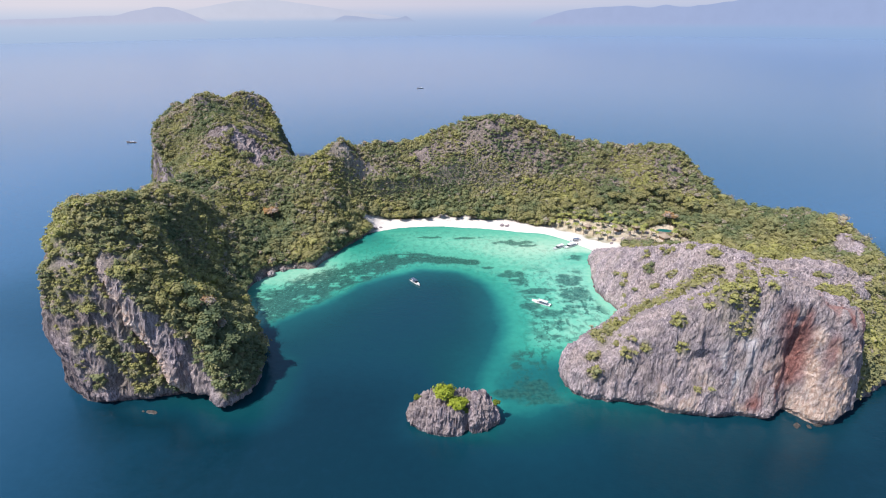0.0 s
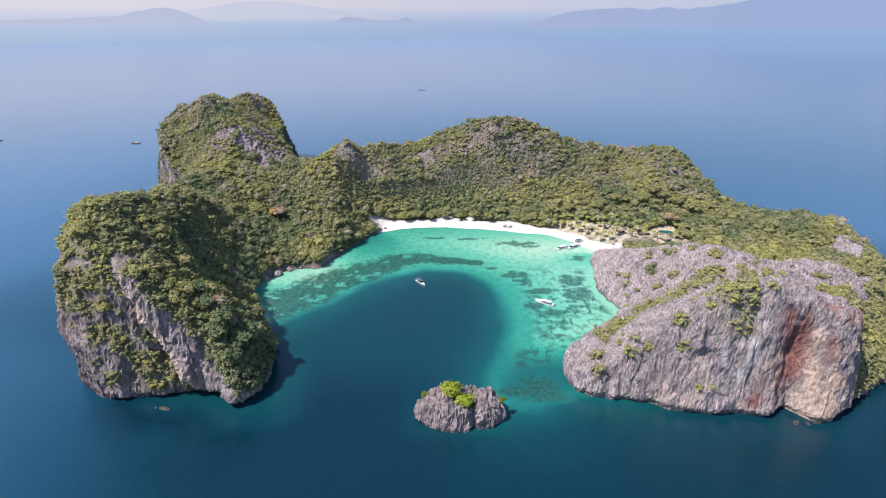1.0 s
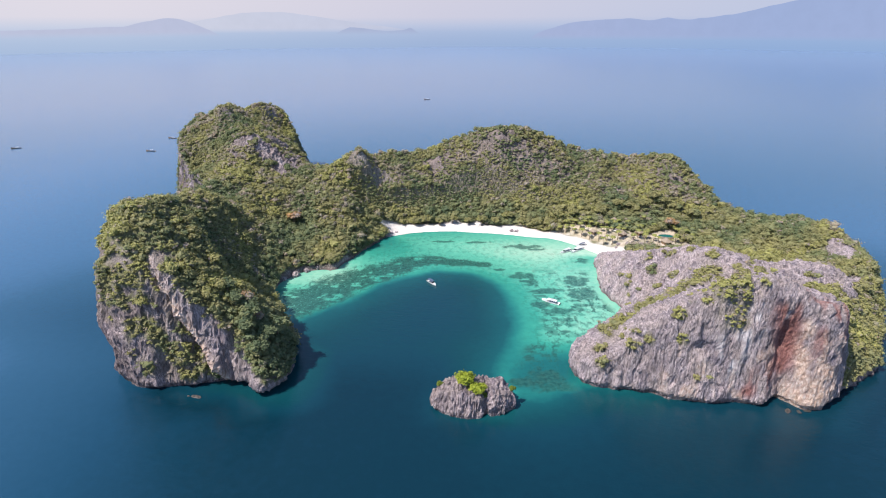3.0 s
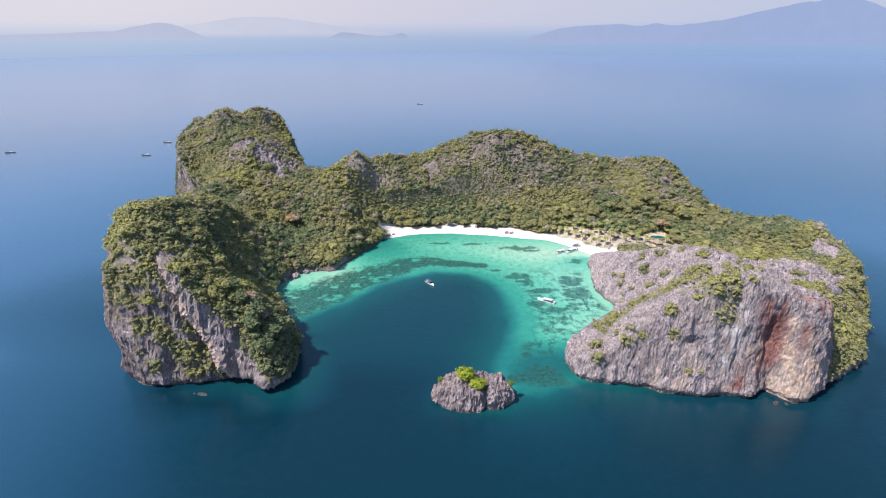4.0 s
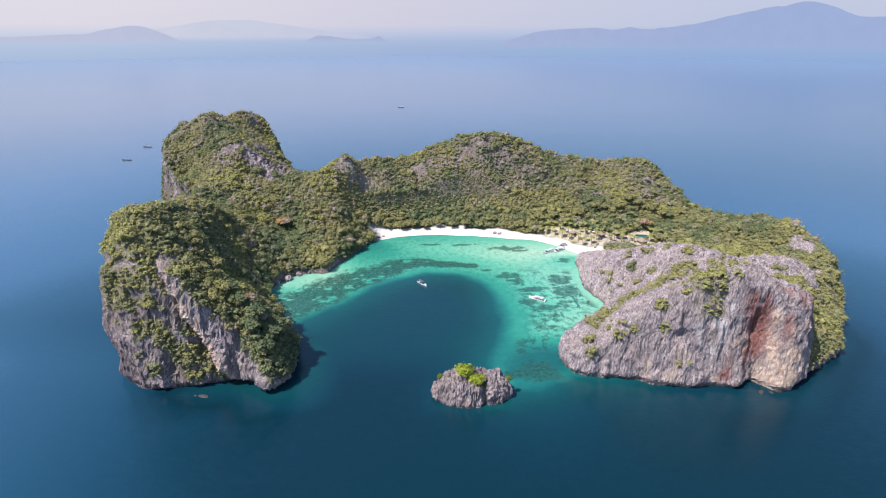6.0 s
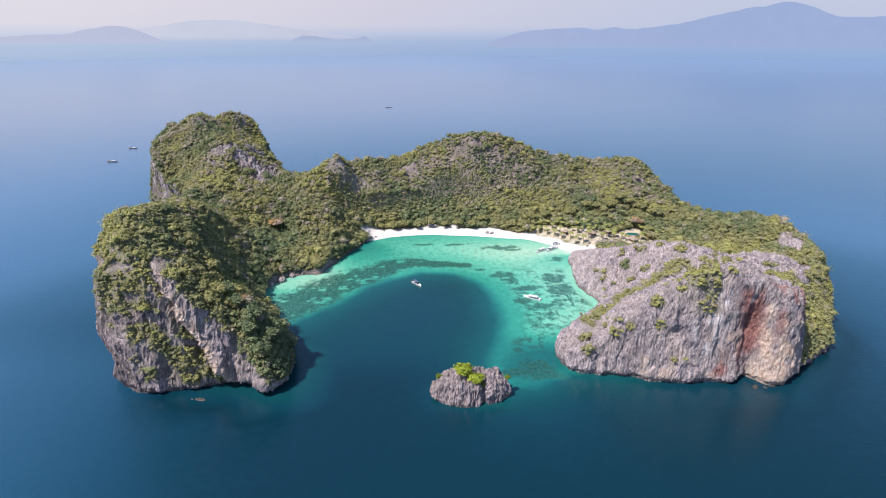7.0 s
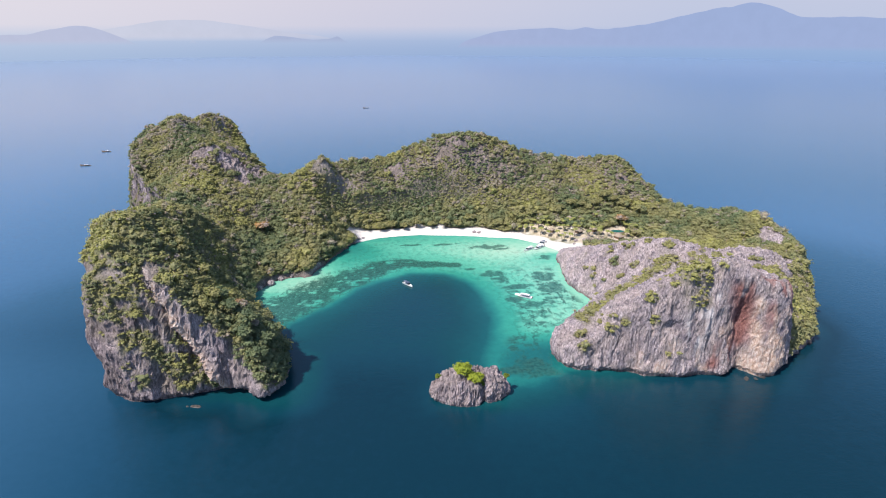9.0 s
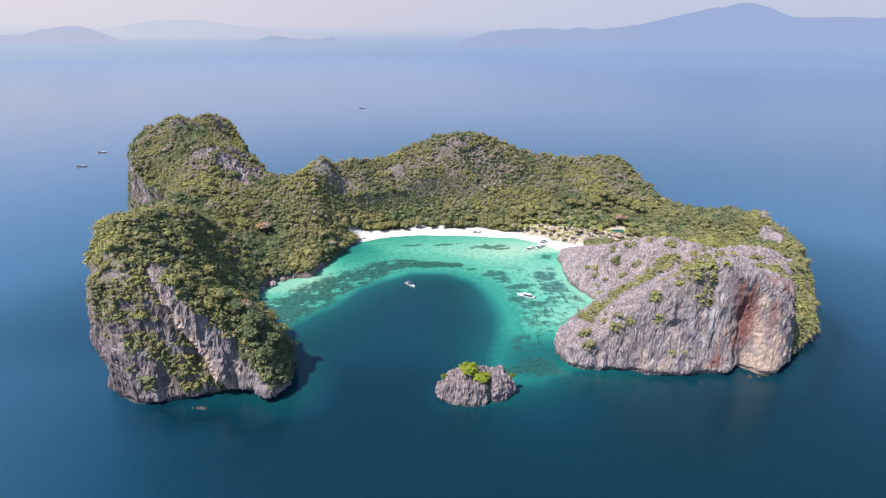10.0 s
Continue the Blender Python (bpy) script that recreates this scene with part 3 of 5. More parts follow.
def build_sea():
    xs, ys = spaced(-135, 150, 1.2, 4500), spaced(-132, 118, 1.2, 4500)
    gx, gy = np.meshgrid(xs, ys)
    near = (gx > CX) & (gx < 395) & (gy > CY) & (gy < 425)
    shore = np.where(near, -bilinear(SHORE_D, CX, CY, COARSE, gx, gy), 200.0)
    shelf_line = spline([(x, y, 0) for x, y in SHELF], 4.0)
    sd, _ = shore_distance(shelf_line, cgx, cgy)
    off = np.where(near, -bilinear(sd, CX, CY, COARSE, gx, gy), 300.0)
    off = off + 3.0 * fbm(gx / 17, gy / 17, 0, 101)
    shore = np.maximum(shore, 0)
    sandy = np.where(near, bilinear(SHORE_V, CX, CY, COARSE, gx, gy)[..., 2], 0.0)
    start = 0.03 * sandy + (0.19 - 0.09 * smooth(0, 20, gy) * smooth(-40, -70, gx)) * (1 - sandy) + 0.20 * smooth(-58, -98, gy)
    share = shore / np.maximum(shore + np.maximum(-off, 0), 1.0)
    shallow = start + (0.30 - start) * smooth(-0.1, 1.05, share ** 1.7)
    width = 6.0 + 11.0 * smooth(21, 63, gx) * smooth(-101, -68, gy) + 5.0 * smooth(-38, -110, gy) * smooth(2, 32, gx)
    inner = smooth(-130, -100, gx) * smooth(120, 80, gx) * smooth(-114, -68, gy) * smooth(126, 76, gy)
    deep = 0.40 + (0.60 - 0.15 * inner) * (1 - np.exp(-np.maximum(off, 0) / (9.0 + width)))
    blend = smooth(-1, 1, off / width)
    shallow = shallow + 0.22 * smooth(-50, -97, gy) * smooth(22, 42, gx)
    depth = np.minimum(shallow, 0.53) * (1 - blend) + deep * blend
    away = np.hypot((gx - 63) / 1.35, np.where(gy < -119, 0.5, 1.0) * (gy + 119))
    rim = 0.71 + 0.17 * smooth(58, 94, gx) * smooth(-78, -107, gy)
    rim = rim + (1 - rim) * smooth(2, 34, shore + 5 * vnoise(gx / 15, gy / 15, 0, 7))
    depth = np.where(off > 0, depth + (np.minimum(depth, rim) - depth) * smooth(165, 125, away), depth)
    # not depth: the far water pales with distance, haze painted into its colour
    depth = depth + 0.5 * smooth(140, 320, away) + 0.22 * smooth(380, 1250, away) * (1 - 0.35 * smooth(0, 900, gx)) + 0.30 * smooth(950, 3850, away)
    # not depth either: paler patches west and east of the island
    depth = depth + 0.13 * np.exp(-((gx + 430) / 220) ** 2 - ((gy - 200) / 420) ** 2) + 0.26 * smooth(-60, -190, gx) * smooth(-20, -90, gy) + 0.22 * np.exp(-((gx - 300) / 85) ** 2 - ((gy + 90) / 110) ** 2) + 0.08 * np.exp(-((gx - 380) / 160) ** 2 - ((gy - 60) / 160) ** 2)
    depth = depth - 0.18 * np.exp(-((gx - 18) / 21) ** 4 - ((gy + 121.5) / 12) ** 4)
    n1 = fbm(gx / 13, gy / 9, 0, 111)
    n2 = fbm(gx / 4.5, gy / 3.2, 0, 113)
    bend_x = np.arange(-104, 38, 3.0)
    bend_y = np.interp(bend_x, [-104, -92, -74, -57, -37, -18, -2, 14, 36], [-28, -24, -5, 14, 29, 45, 51, 47, 42])
    from_band = np.full(gx.shape, 1e3)
    for bx, by in zip(bend_x, bend_y):
        from_band = np.minimum(from_band, np.hypot(gx - bx, gy - by))
    half_width = np.interp(gx, [-100, -60, -30, 0, 20, 36], [19, 18, 14, 9, 6, 4.5])
    arc = smooth(1.15, 0.75, from_band / half_width + 0.35 * n1 + 0.3 * n2)
    east = smooth(57, 69, gx + 16 * smooth(-48, -79, gy)) * smooth(44, 12, gy) * smooth(4, -8, off)
    reef = arc * smooth(-0.75, -0.25, n1 + 0.9 * n2) * 0.97 + east * smooth(0.08, 0.4, 0.7 * n1 + 0.7 * n2) * 0.7
    for cx, cy, rx, ry in ((69, 77, 13, 5), (79, 71, 8, 3), (5, 89, 11, 2), (33, 87, 10, 2), (61, 22, 8, 5), (65, 11, 6, 5), (72, -2, 11, 4), (66, -22, 6, 4), (77, -30, 9, 5), (97, -7, 9, 8), (96, 13, 9, 7), (111, 48, 8, 4),
                           (45, 33, 4, 2), (50, -82, 3, 3), (48, -103, 12, 4), (57, -98, 8, 4), (62, -107, 11, 5), (70, -98, 7, 6)):
        reef = np.maximum(reef, smooth(1.25, 0.7, ((gx - cx) / rx) ** 2 + ((gy - cy) / ry) ** 2 + 1.6 * n2) * 0.85)
    reef = np.clip(reef, 0, 1) * smooth(3, 8, shore) * smooth(9, 0, off) * 0.92
    patchy = np.maximum(east * (0.55 + 0.45 * smooth(-0.2, 0.3, n1)), smooth(1.5, 0.9, from_band / half_width) * 0.85) * smooth(2, 7, shore) * smooth(7, -2, off)
    patchy = np.maximum(patchy, 0.3 * smooth(6, 14, shore) * smooth(2, -6, off))
    ny, nx = gx.shape
    i = np.arange(nx * ny).reshape(ny, nx)
    q = np.stack([i[:-1, :-1], i[:-1, 1:], i[1:, 1:], i[1:, :-1]], -1).reshape(-1, 4)
    p = np.stack([gx, gy, np.zeros_like(gx)], -1).reshape(-1, 3)
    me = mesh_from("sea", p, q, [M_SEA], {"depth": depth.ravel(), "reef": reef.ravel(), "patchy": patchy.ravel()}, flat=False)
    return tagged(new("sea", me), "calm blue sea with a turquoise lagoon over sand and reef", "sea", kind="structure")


sea = build_sea()


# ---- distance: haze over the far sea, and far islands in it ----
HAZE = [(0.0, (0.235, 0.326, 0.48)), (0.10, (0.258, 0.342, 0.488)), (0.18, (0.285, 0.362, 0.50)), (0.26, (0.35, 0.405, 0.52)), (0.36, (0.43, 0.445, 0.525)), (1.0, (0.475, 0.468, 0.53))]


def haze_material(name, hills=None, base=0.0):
    """Haze painted as emission by height; hills: the hazy colour of land above its foot."""
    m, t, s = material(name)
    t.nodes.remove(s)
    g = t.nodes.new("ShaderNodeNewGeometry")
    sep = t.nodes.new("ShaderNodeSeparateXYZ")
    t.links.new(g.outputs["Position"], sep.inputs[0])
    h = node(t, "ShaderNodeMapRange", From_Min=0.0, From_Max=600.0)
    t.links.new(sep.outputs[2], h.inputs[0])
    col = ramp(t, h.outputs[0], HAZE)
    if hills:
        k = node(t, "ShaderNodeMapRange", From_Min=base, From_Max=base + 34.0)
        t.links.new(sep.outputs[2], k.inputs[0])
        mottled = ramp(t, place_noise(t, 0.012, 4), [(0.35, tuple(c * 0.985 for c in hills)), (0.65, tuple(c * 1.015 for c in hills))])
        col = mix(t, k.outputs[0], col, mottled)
    # emission brighter and warmer to the west: haze glare towards the sun, painted
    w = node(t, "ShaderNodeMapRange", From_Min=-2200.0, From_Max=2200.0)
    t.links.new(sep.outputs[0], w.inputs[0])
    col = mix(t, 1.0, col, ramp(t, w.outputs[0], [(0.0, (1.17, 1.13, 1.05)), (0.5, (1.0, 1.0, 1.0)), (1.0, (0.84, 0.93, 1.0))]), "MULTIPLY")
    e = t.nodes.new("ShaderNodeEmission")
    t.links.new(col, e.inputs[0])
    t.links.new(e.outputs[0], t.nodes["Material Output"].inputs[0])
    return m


def build_backdrop():
    radius, n = 4300.0, 96
    a = np.arange(n) * 2 * np.pi / n
    rows = [np.stack([radius * np.sin(a), radius * np.cos(a), np.full(n, z)], -1) for z in (-3.0, 80.0, 200.0, 650.0)]
    i = np.arange(n)
    q = np.concatenate([np.stack([i + r * n, (i + 1) % n + r * n, (i + 1) % n + (r + 1) * n, i + (r + 1) * n], -1) for r in range(3)])
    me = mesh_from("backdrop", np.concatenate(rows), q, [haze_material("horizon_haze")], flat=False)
    return tagged(new("backdrop", me), "pale haze over the far horizon", "backdrop", kind="structure")


def far_island(label, gap, radius, base, colour, profile, seed):
    """A hazy island just before the backdrop: its skyline as (bearing in degrees, height at the given radius) from end to end."""
    n, m = 200, 7
    pb, ph = np.array(profile, float).T
    az = np.linspace(pb[0], pb[-1], n)
    h = np.maximum(np.interp(az, pb, ph) - base, 0)
    for _ in range(6):
        h[1:-1] = (h[:-2] + 2 * h[1:-1] + h[2:]) / 4
    h = h + 1.6 * fbm(az * 1.6, 0, 0, seed) * smooth(0, 25, h)
    sin, cos = np.sin(np.radians(az)), np.cos(np.radians(az))
    away = 330 * cos + np.sqrt(4300.0 ** 2 - (330 * sin) ** 2) - gap
    grow = away / radius
    foot = 165 + (base - 165) * grow
    rows = []
    for j in range(m):
        f = j / (m - 1) * 2 - 1
        z = foot * (1 - f ** 8) + h * grow * np.sqrt(np.maximum(1 - f * f, 0)) * (1 + 0.02 * vnoise(az * 1.5, f * 3, 0, seed + 2))
        z[0] = z[-1] = -2.0
        r = away + f * 12
        rows.append(np.stack([r * sin, r * cos - 330, z if 0 < j < m - 1 else np.full(n, -2.0)], -1))
    p = np.concatenate(rows)
    i = np.arange(n - 1)
    q = np.concatenate([np.stack([i + j * n, i + 1 + j * n, i + 1 + (j + 1) * n, i + (j + 1) * n], -1) for j in range(m - 1)])
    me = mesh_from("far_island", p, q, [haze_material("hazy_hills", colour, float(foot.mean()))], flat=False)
    return tagged(new("far_island", me), label, "far island", kind="structure")


backdrop = build_backdrop()
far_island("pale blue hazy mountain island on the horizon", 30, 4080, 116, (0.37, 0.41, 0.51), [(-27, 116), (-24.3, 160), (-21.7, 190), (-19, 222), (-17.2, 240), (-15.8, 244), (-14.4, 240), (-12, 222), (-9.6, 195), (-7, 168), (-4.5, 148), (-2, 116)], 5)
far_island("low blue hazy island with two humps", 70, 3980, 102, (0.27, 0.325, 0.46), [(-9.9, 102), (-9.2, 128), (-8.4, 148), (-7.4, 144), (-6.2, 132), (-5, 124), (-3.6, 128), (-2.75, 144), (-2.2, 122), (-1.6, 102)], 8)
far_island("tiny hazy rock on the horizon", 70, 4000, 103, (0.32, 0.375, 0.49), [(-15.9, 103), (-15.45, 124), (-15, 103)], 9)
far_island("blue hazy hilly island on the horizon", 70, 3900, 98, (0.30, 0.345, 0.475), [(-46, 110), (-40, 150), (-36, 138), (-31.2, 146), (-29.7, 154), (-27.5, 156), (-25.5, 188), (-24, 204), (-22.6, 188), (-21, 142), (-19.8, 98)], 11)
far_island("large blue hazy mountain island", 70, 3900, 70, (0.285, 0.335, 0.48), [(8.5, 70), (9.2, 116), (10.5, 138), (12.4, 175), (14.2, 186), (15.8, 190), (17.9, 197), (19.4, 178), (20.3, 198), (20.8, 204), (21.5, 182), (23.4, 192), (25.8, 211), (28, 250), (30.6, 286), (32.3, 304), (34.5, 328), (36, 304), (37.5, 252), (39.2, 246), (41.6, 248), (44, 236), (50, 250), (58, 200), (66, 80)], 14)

# ---- woods ----


def ico_base():
    bm = bmesh.new()
    bmesh.ops.create_icosphere(bm, subdivisions=1, radius=1)
    v = np.array([w.co[:] for w in bm.verts])
    f = np.array([[w.index for w in g.verts] for g in bm.faces])
    bm.free()
    return v, f


ICO_V, ICO_F = ico_base()


def crowns(rng, centres, radii, flat, tint, leaves):
    """Leaf cards round lumpy cores, for many crowns at once. Returns vertices, triangles and tint."""
    k = len(centres)
    stretch = 0.75 + 0.5 * rng.random((k, 2))
    size3 = np.stack([radii * stretch[:, 0], radii * stretch[:, 1], radii * flat], -1)[:, None]
    # core
    lump = 0.62 + 0.36 * rng.random((k, len(ICO_V), 1))
    core = centres[:, None] + ICO_V[None] * lump * size3 * 0.9
    cf = (ICO_F[None] + (np.arange(k) * len(ICO_V))[:, None, None]).reshape(-1, 3)
    # leaf cards
    th = rng.random((k, leaves)) * 2 * np.pi
    cz = rng.random((k, leaves)) * 1.25 - 0.25
    sz = np.sqrt(np.maximum(1 - cz ** 2, 0))
    way = np.stack([np.cos(th) * sz, np.sin(th) * sz, cz], -1)
    bulge = 0.78 + 0.3 * np.sin(th * 3 + centres[:, :1]) * np.sin(cz * 5 + centres[:, 1:2]) + 0.3 * rng.random((k, leaves))
    pos = centres[:, None] + way * bulge[..., None] * size3
    size = (0.23 + 0.17 * rng.random((k, leaves))) * np.minimum(np.sqrt(radii), 1.45)[:, None] * 1.15
    nrm = way * 0.85 + 0.32 * rng.normal(size=way.shape) + np.array([0.0, 0.0, 0.45])
    nrm /= np.linalg.norm(nrm, axis=-1, keepdims=True)
    ref = rng.normal(size=way.shape)
    a = np.cross(nrm, ref)
    a /= np.linalg.norm(a, axis=-1, keepdims=True) + 1e-9
    b = np.cross(nrm, a)
    s = size[..., None]
    quad = np.stack([pos - a * s, pos - b * s * 0.8 + nrm * s * 0.2, pos + a * s, pos + b * s * 0.8 + nrm * s * 0.2], 2).reshape(-1, 3)
    base = np.arange(k * leaves)[:, None] * 4 + k * len(ICO_V)
    lf = np.concatenate([base + [0, 1, 2], base + [0, 2, 3]], 0)
    verts = np.concatenate([core.reshape(-1, 3), quad])
    tints = np.concatenate([np.repeat(np.clip(tint - 0.04, 0, 1), len(ICO_V)), np.repeat(np.clip(tint[:, None] + 0.035 * rng.normal(size=(k, leaves)), 0, 1).ravel(), 4)])
    return verts, np.concatenate([cf, lf]), tints


def thin(rng, pts, cell):
    """Keep about one point in each cell."""
    order = rng.permutation(len(pts))
    turn = np.array(Euler((0.7, 0.5, 1.1)).to_matrix())
    key = np.floor(pts[order] @ turn / cell + 0.55 * rng.random((len(order), 3))).astype(np.int64)
    _, first = np.unique(key, axis=0, return_index=True)
    return order[first]


def build_woods(name, label, cell, small, large, leaves, share, seed):
    rng = np.random.default_rng(seed)
    ok = np.flatnonzero((ISL_GREEN * share > 0.24 + 0.5 * rng.random(len(ISL_GREEN))) & (ISL_P[:, 2] > 0.8))
    if cell > 5:
        ok = ok[(ISL_LEAN[ok] > 0.62) & (ISL_BARE[ok] < 0.3)]
    pick = ok[thin(rng, ISL_P[ok], cell)]
    # drop some at random, more on the steep outer north side
    pick = pick[rng.random(len(pick)) < np.where(ISL_N[pick, 1] > 0.45, 0.22, 0.97)]
    p, n, bare = ISL_P[pick], ISL_N[pick], ISL_BARE[pick]
    wide = fbm(p[:, 0] / 26, p[:, 1] / 26, p[:, 2] / 26, 121)
    mid = fbm(p[:, 0] / 9, p[:, 1] / 9, p[:, 2] / 9, 123)
    low = smooth(34, 8, p[:, 2])
    r = (small + (large - small) * rng.random(len(p)) ** 1.6) * (1 + 0.25 * low) * (1 - 0.08 * bare) * (1 - 0.3 * smooth(0.6, 0.25, ISL_LEAN[pick]))
    hill = smooth(12, 30, p[:, 2]) * smooth(50, 85, p[:, 1]) * smooth(-70, -20, p[:, 0])
    r = r * (1 + 0.25 * smooth(195, 205, p[:, 0]) * smooth(-60, -70, p[:, 1]))
    r = r * (1 - 0.06 * hill - 0.12 * smooth(100, 160, p[:, 1]) * smooth(-80, -110, p[:, 0]))
    flat = 0.55 + 0.35 * rng.random(len(p))
    centre = p + n * (0.25 * r)[:, None] + 0.10 * cell * rng.normal(size=p.shape) * np.array([1, 1, 0.3])
    centre[:, 2] += (0.3 + 0.5 * low * (1 - bare)) * r
    tint = 0.40 + 0.68 * wide + 0.20 * mid + 0.06 * rng.normal(size=len(p)) + 0.2 * bare - 0.06 * low + 0.12 * smooth(170, 215, p[:, 0]) * smooth(100, 60, p[:, 1]) * smooth(-60, -20, p[:, 1]) - 0.12 * smooth(190, 215, p[:, 0]) * smooth(-20, -60, p[:, 1])
    tint = tint + 0.2 * np.exp(-((p[:, 0] + 142) / 20) ** 2 - ((p[:, 1] + 74) / 24) ** 2)
    # crowns tinted darker for the shade on the western headland's east-facing slope
    tint = tint - 0.42 * np.exp(-((p[:, 0] + 86) / 16) ** 2 - ((p[:, 1] + 94) / 22) ** 2)
    twiggy = fbm(p[:, 0] / 15, p[:, 1] / 15, p[:, 2] / 15, 127)
    grey = rng.random(len(p)) < 0.06 + (0.5 * smooth(0.02, 0.3, twiggy + 0.3 * mid) * smooth(14, 36, p[:, 2]) + 0.6 * np.exp(-((p[:, 0] - 155) / 26) ** 2 - ((p[:, 1] - 55) / 14) ** 2)) * (1 - 0.7 * bare)
    headland = np.exp(-((p[:, 0] + 117) / 52) ** 4 - ((p[:, 1] + 70) / 52) ** 4)
    grey &= rng.random(len(p)) > 0.85 * headland
    tint = tint + (0.10 + 0.12 * rng.normal(size=len(p))) * headland
    tint = np.where(grey, 0.84 + 0.03 * rng.random(len(p)), np.clip(tint, 0.02, 0.74))
    centre[:, 2] += 0.9 * r * mid * (1 - bare)
    v, f, t = crowns(rng, centre, r, flat, tint, leaves)
    return tagged(new(name, mesh_from(name, v, f, [M_LEAF], {"tint": t})), label, "woods", kind="stuff")


build_woods("scrub_canopy", "dense olive-green tropical scrub covering the island's slopes", 2.2, 0.85, 2.15, 17, 1.0, 5)
build_woods("tree_canopy", "broad tree crowns rising over the scrub on the slopes", 8.0, 2.0, 3.4, 60, 0.8, 6)


# ---- placing ----
CELL = {}
for k, (a, b) in enumerate(np.floor(ISL_P[:, :2] / 1.5).astype(int)):
    CELL.setdefault((int(a), int(b)), []).append(k)


def ground_z(x, y):
    """Height of the island's surface at a place."""
    a, b = int(math.floor(x / 1.5)), int(math.floor(y / 1.5))
    near = [k for i in (-1, 0, 1) for j in (-1, 0, 1) for k in CELL.get((a + i, b + j), [])]
    if not near:
        return 0.0
    q = ISL_P[near]
    return float(q[np.argmin((q[:, 0] - x) ** 2 + (q[:, 1] - y) ** 2), 2])


def box(bm, x, y, z, sx, sy, sz, bevel=0.0):
    """A box with its base centre at x, y, z."""
    geo = bmesh.ops.create_cube(bm, size=1.0, matrix=Matrix.Translation((x, y, z + sz / 2)) @ Matrix.Diagonal((sx, sy, sz, 1)))
    if bevel:
        edges = list({e for v in geo["verts"] for e in v.link_edges})
        bmesh.ops.bevel(bm, geom=edges, offset=bevel, segments=2, affect="EDGES", profile=0.5)
    return bm


def tube(bm, points, radii, sides=8):
    """A tapered round bar through the points."""
    rings = []
    for i, (p, r) in enumerate(zip(points, radii)):
        p = Vector(p)
        way = (Vector(points[min(i + 1, len(points) - 1)]) - Vector(points[max(i - 1, 0)])).normalized()
        side = way.orthogonal().normalized()
        over = way.cross(side)
        rings.append([bm.verts.new(p + (side * math.cos(a) + over * math.sin(a)) * r) for a in (2 * math.pi * k / sides for k in range(sides))])
    for a, b in zip(rings, rings[1:]):
        for k in range(sides):
            bm.faces.new((a[k], a[(k + 1) % sides], b[(k + 1) % sides], b[k]))
    bm.faces.new(rings[0][::-1])
    bm.faces.new(rings[-1])
    return bm


# ---- loose rocks ----
M_ROCK = M_GROUND
M_WETROCK = plain("wet_rock", (0.045, 0.04, 0.036), 0.6, 0, 0.4, 1.2)


def boulder(name, label, x, y, z, sx, sy, sz, seed, category="rock", mat=None, turn=None):
    bm = bmesh.new()
    bmesh.ops.create_icosphere(bm, subdivisions=4, radius=1)
    v = np.array([w.co[:] for w in bm.verts])
    k = 0.8 + 0.35 * fbm(v[:, 0] * 1.3, v[:, 1] * 1.3, v[:, 2] * 1.3, seed) + 0.28 * ridged(v[:, 0] * 2.5, v[:, 1] * 2.5, v[:, 2] * 1.5, seed + 3)
    for w, f in zip(bm.verts, k):
        w.co = Vector((w.co.x * sx * f, w.co.y * sy * f, w.co.z * sz * f))
    me = bpy.data.meshes.new(name)
    bm.to_mesh(me)
    bm.free()
    me.materials.append(mat or M_ROCK)
    ob = tagged(new(name, me), label, category)
    ob.matrix_world = pose(x, y, z, 0, 0, seed * 37 if turn is None else turn)
    return ob


boulder("rock", "small dark wet rock standing out of the sea", -111.8, -113.6, 0.0, 2.9, 1.2, 0.7, 3, mat=M_WETROCK, turn=-12)
boulder("rock", "low dark rock awash beside the small rock", -115.6, -113, -0.1, 0.8, 0.6, 0.45, 4, mat=M_WETROCK)
for bx, by, bs, k in ((161, -126.5, 1.3, 11), (165.5, -127.5, 0.9, 12), (169.5, -126.5, 1.2, 14)):
    boulder("fallen_rock", "cream and rust fallen limestone block at the cliff's foot", bx, by, 0.0, bs * 1.5, bs, bs * 0.7, k, mat=M_WETROCK)
for bx, by, bs, k in ((63.9, 110.9, 1.7, 21), (67.6, 109.8, 1.4, 22), (69.1, 111.6, 1.0, 23), (-37.2, 105.1, 1.6, 24), (-33.2, 108.8, 1.2, 25), (-40.1, 100.8, 2.0, 26)):
    boulder("beach_rock", "grey boulder lying on the white sand", bx, by, ground_z(bx, by) + bs * 0.25, bs * 1.2, bs, bs * 0.8, k)
for bx, by, bs, k in ((-97.4, 23.7, 2.6, 31), (-91.5, 31.1, 2.2, 32), (-84.4, 35.5, 1.9, 33), (-77.3, 38.3, 2.8, 34), (-71.2, 42.1, 2.0, 35), (-103.4, 16.3, 1.8, 36), (-67.4, 50.5, 1.7, 37)):
    boulder("shore_rock", "grey weathered boulder on the wooded shore", bx, by, 0.8, bs * 1.2, bs, bs, k)


# ---- islet ----
ISLET = [(-0.6, -118.5), (2.5, -125.5), (8.7, -129.5), (18.0, -131.5), (28.2, -129.5), (36.5, -124.5), (37.5, -118.5), (30.3, -113.5), (16.9, -111.5), (5.6, -112.5)]
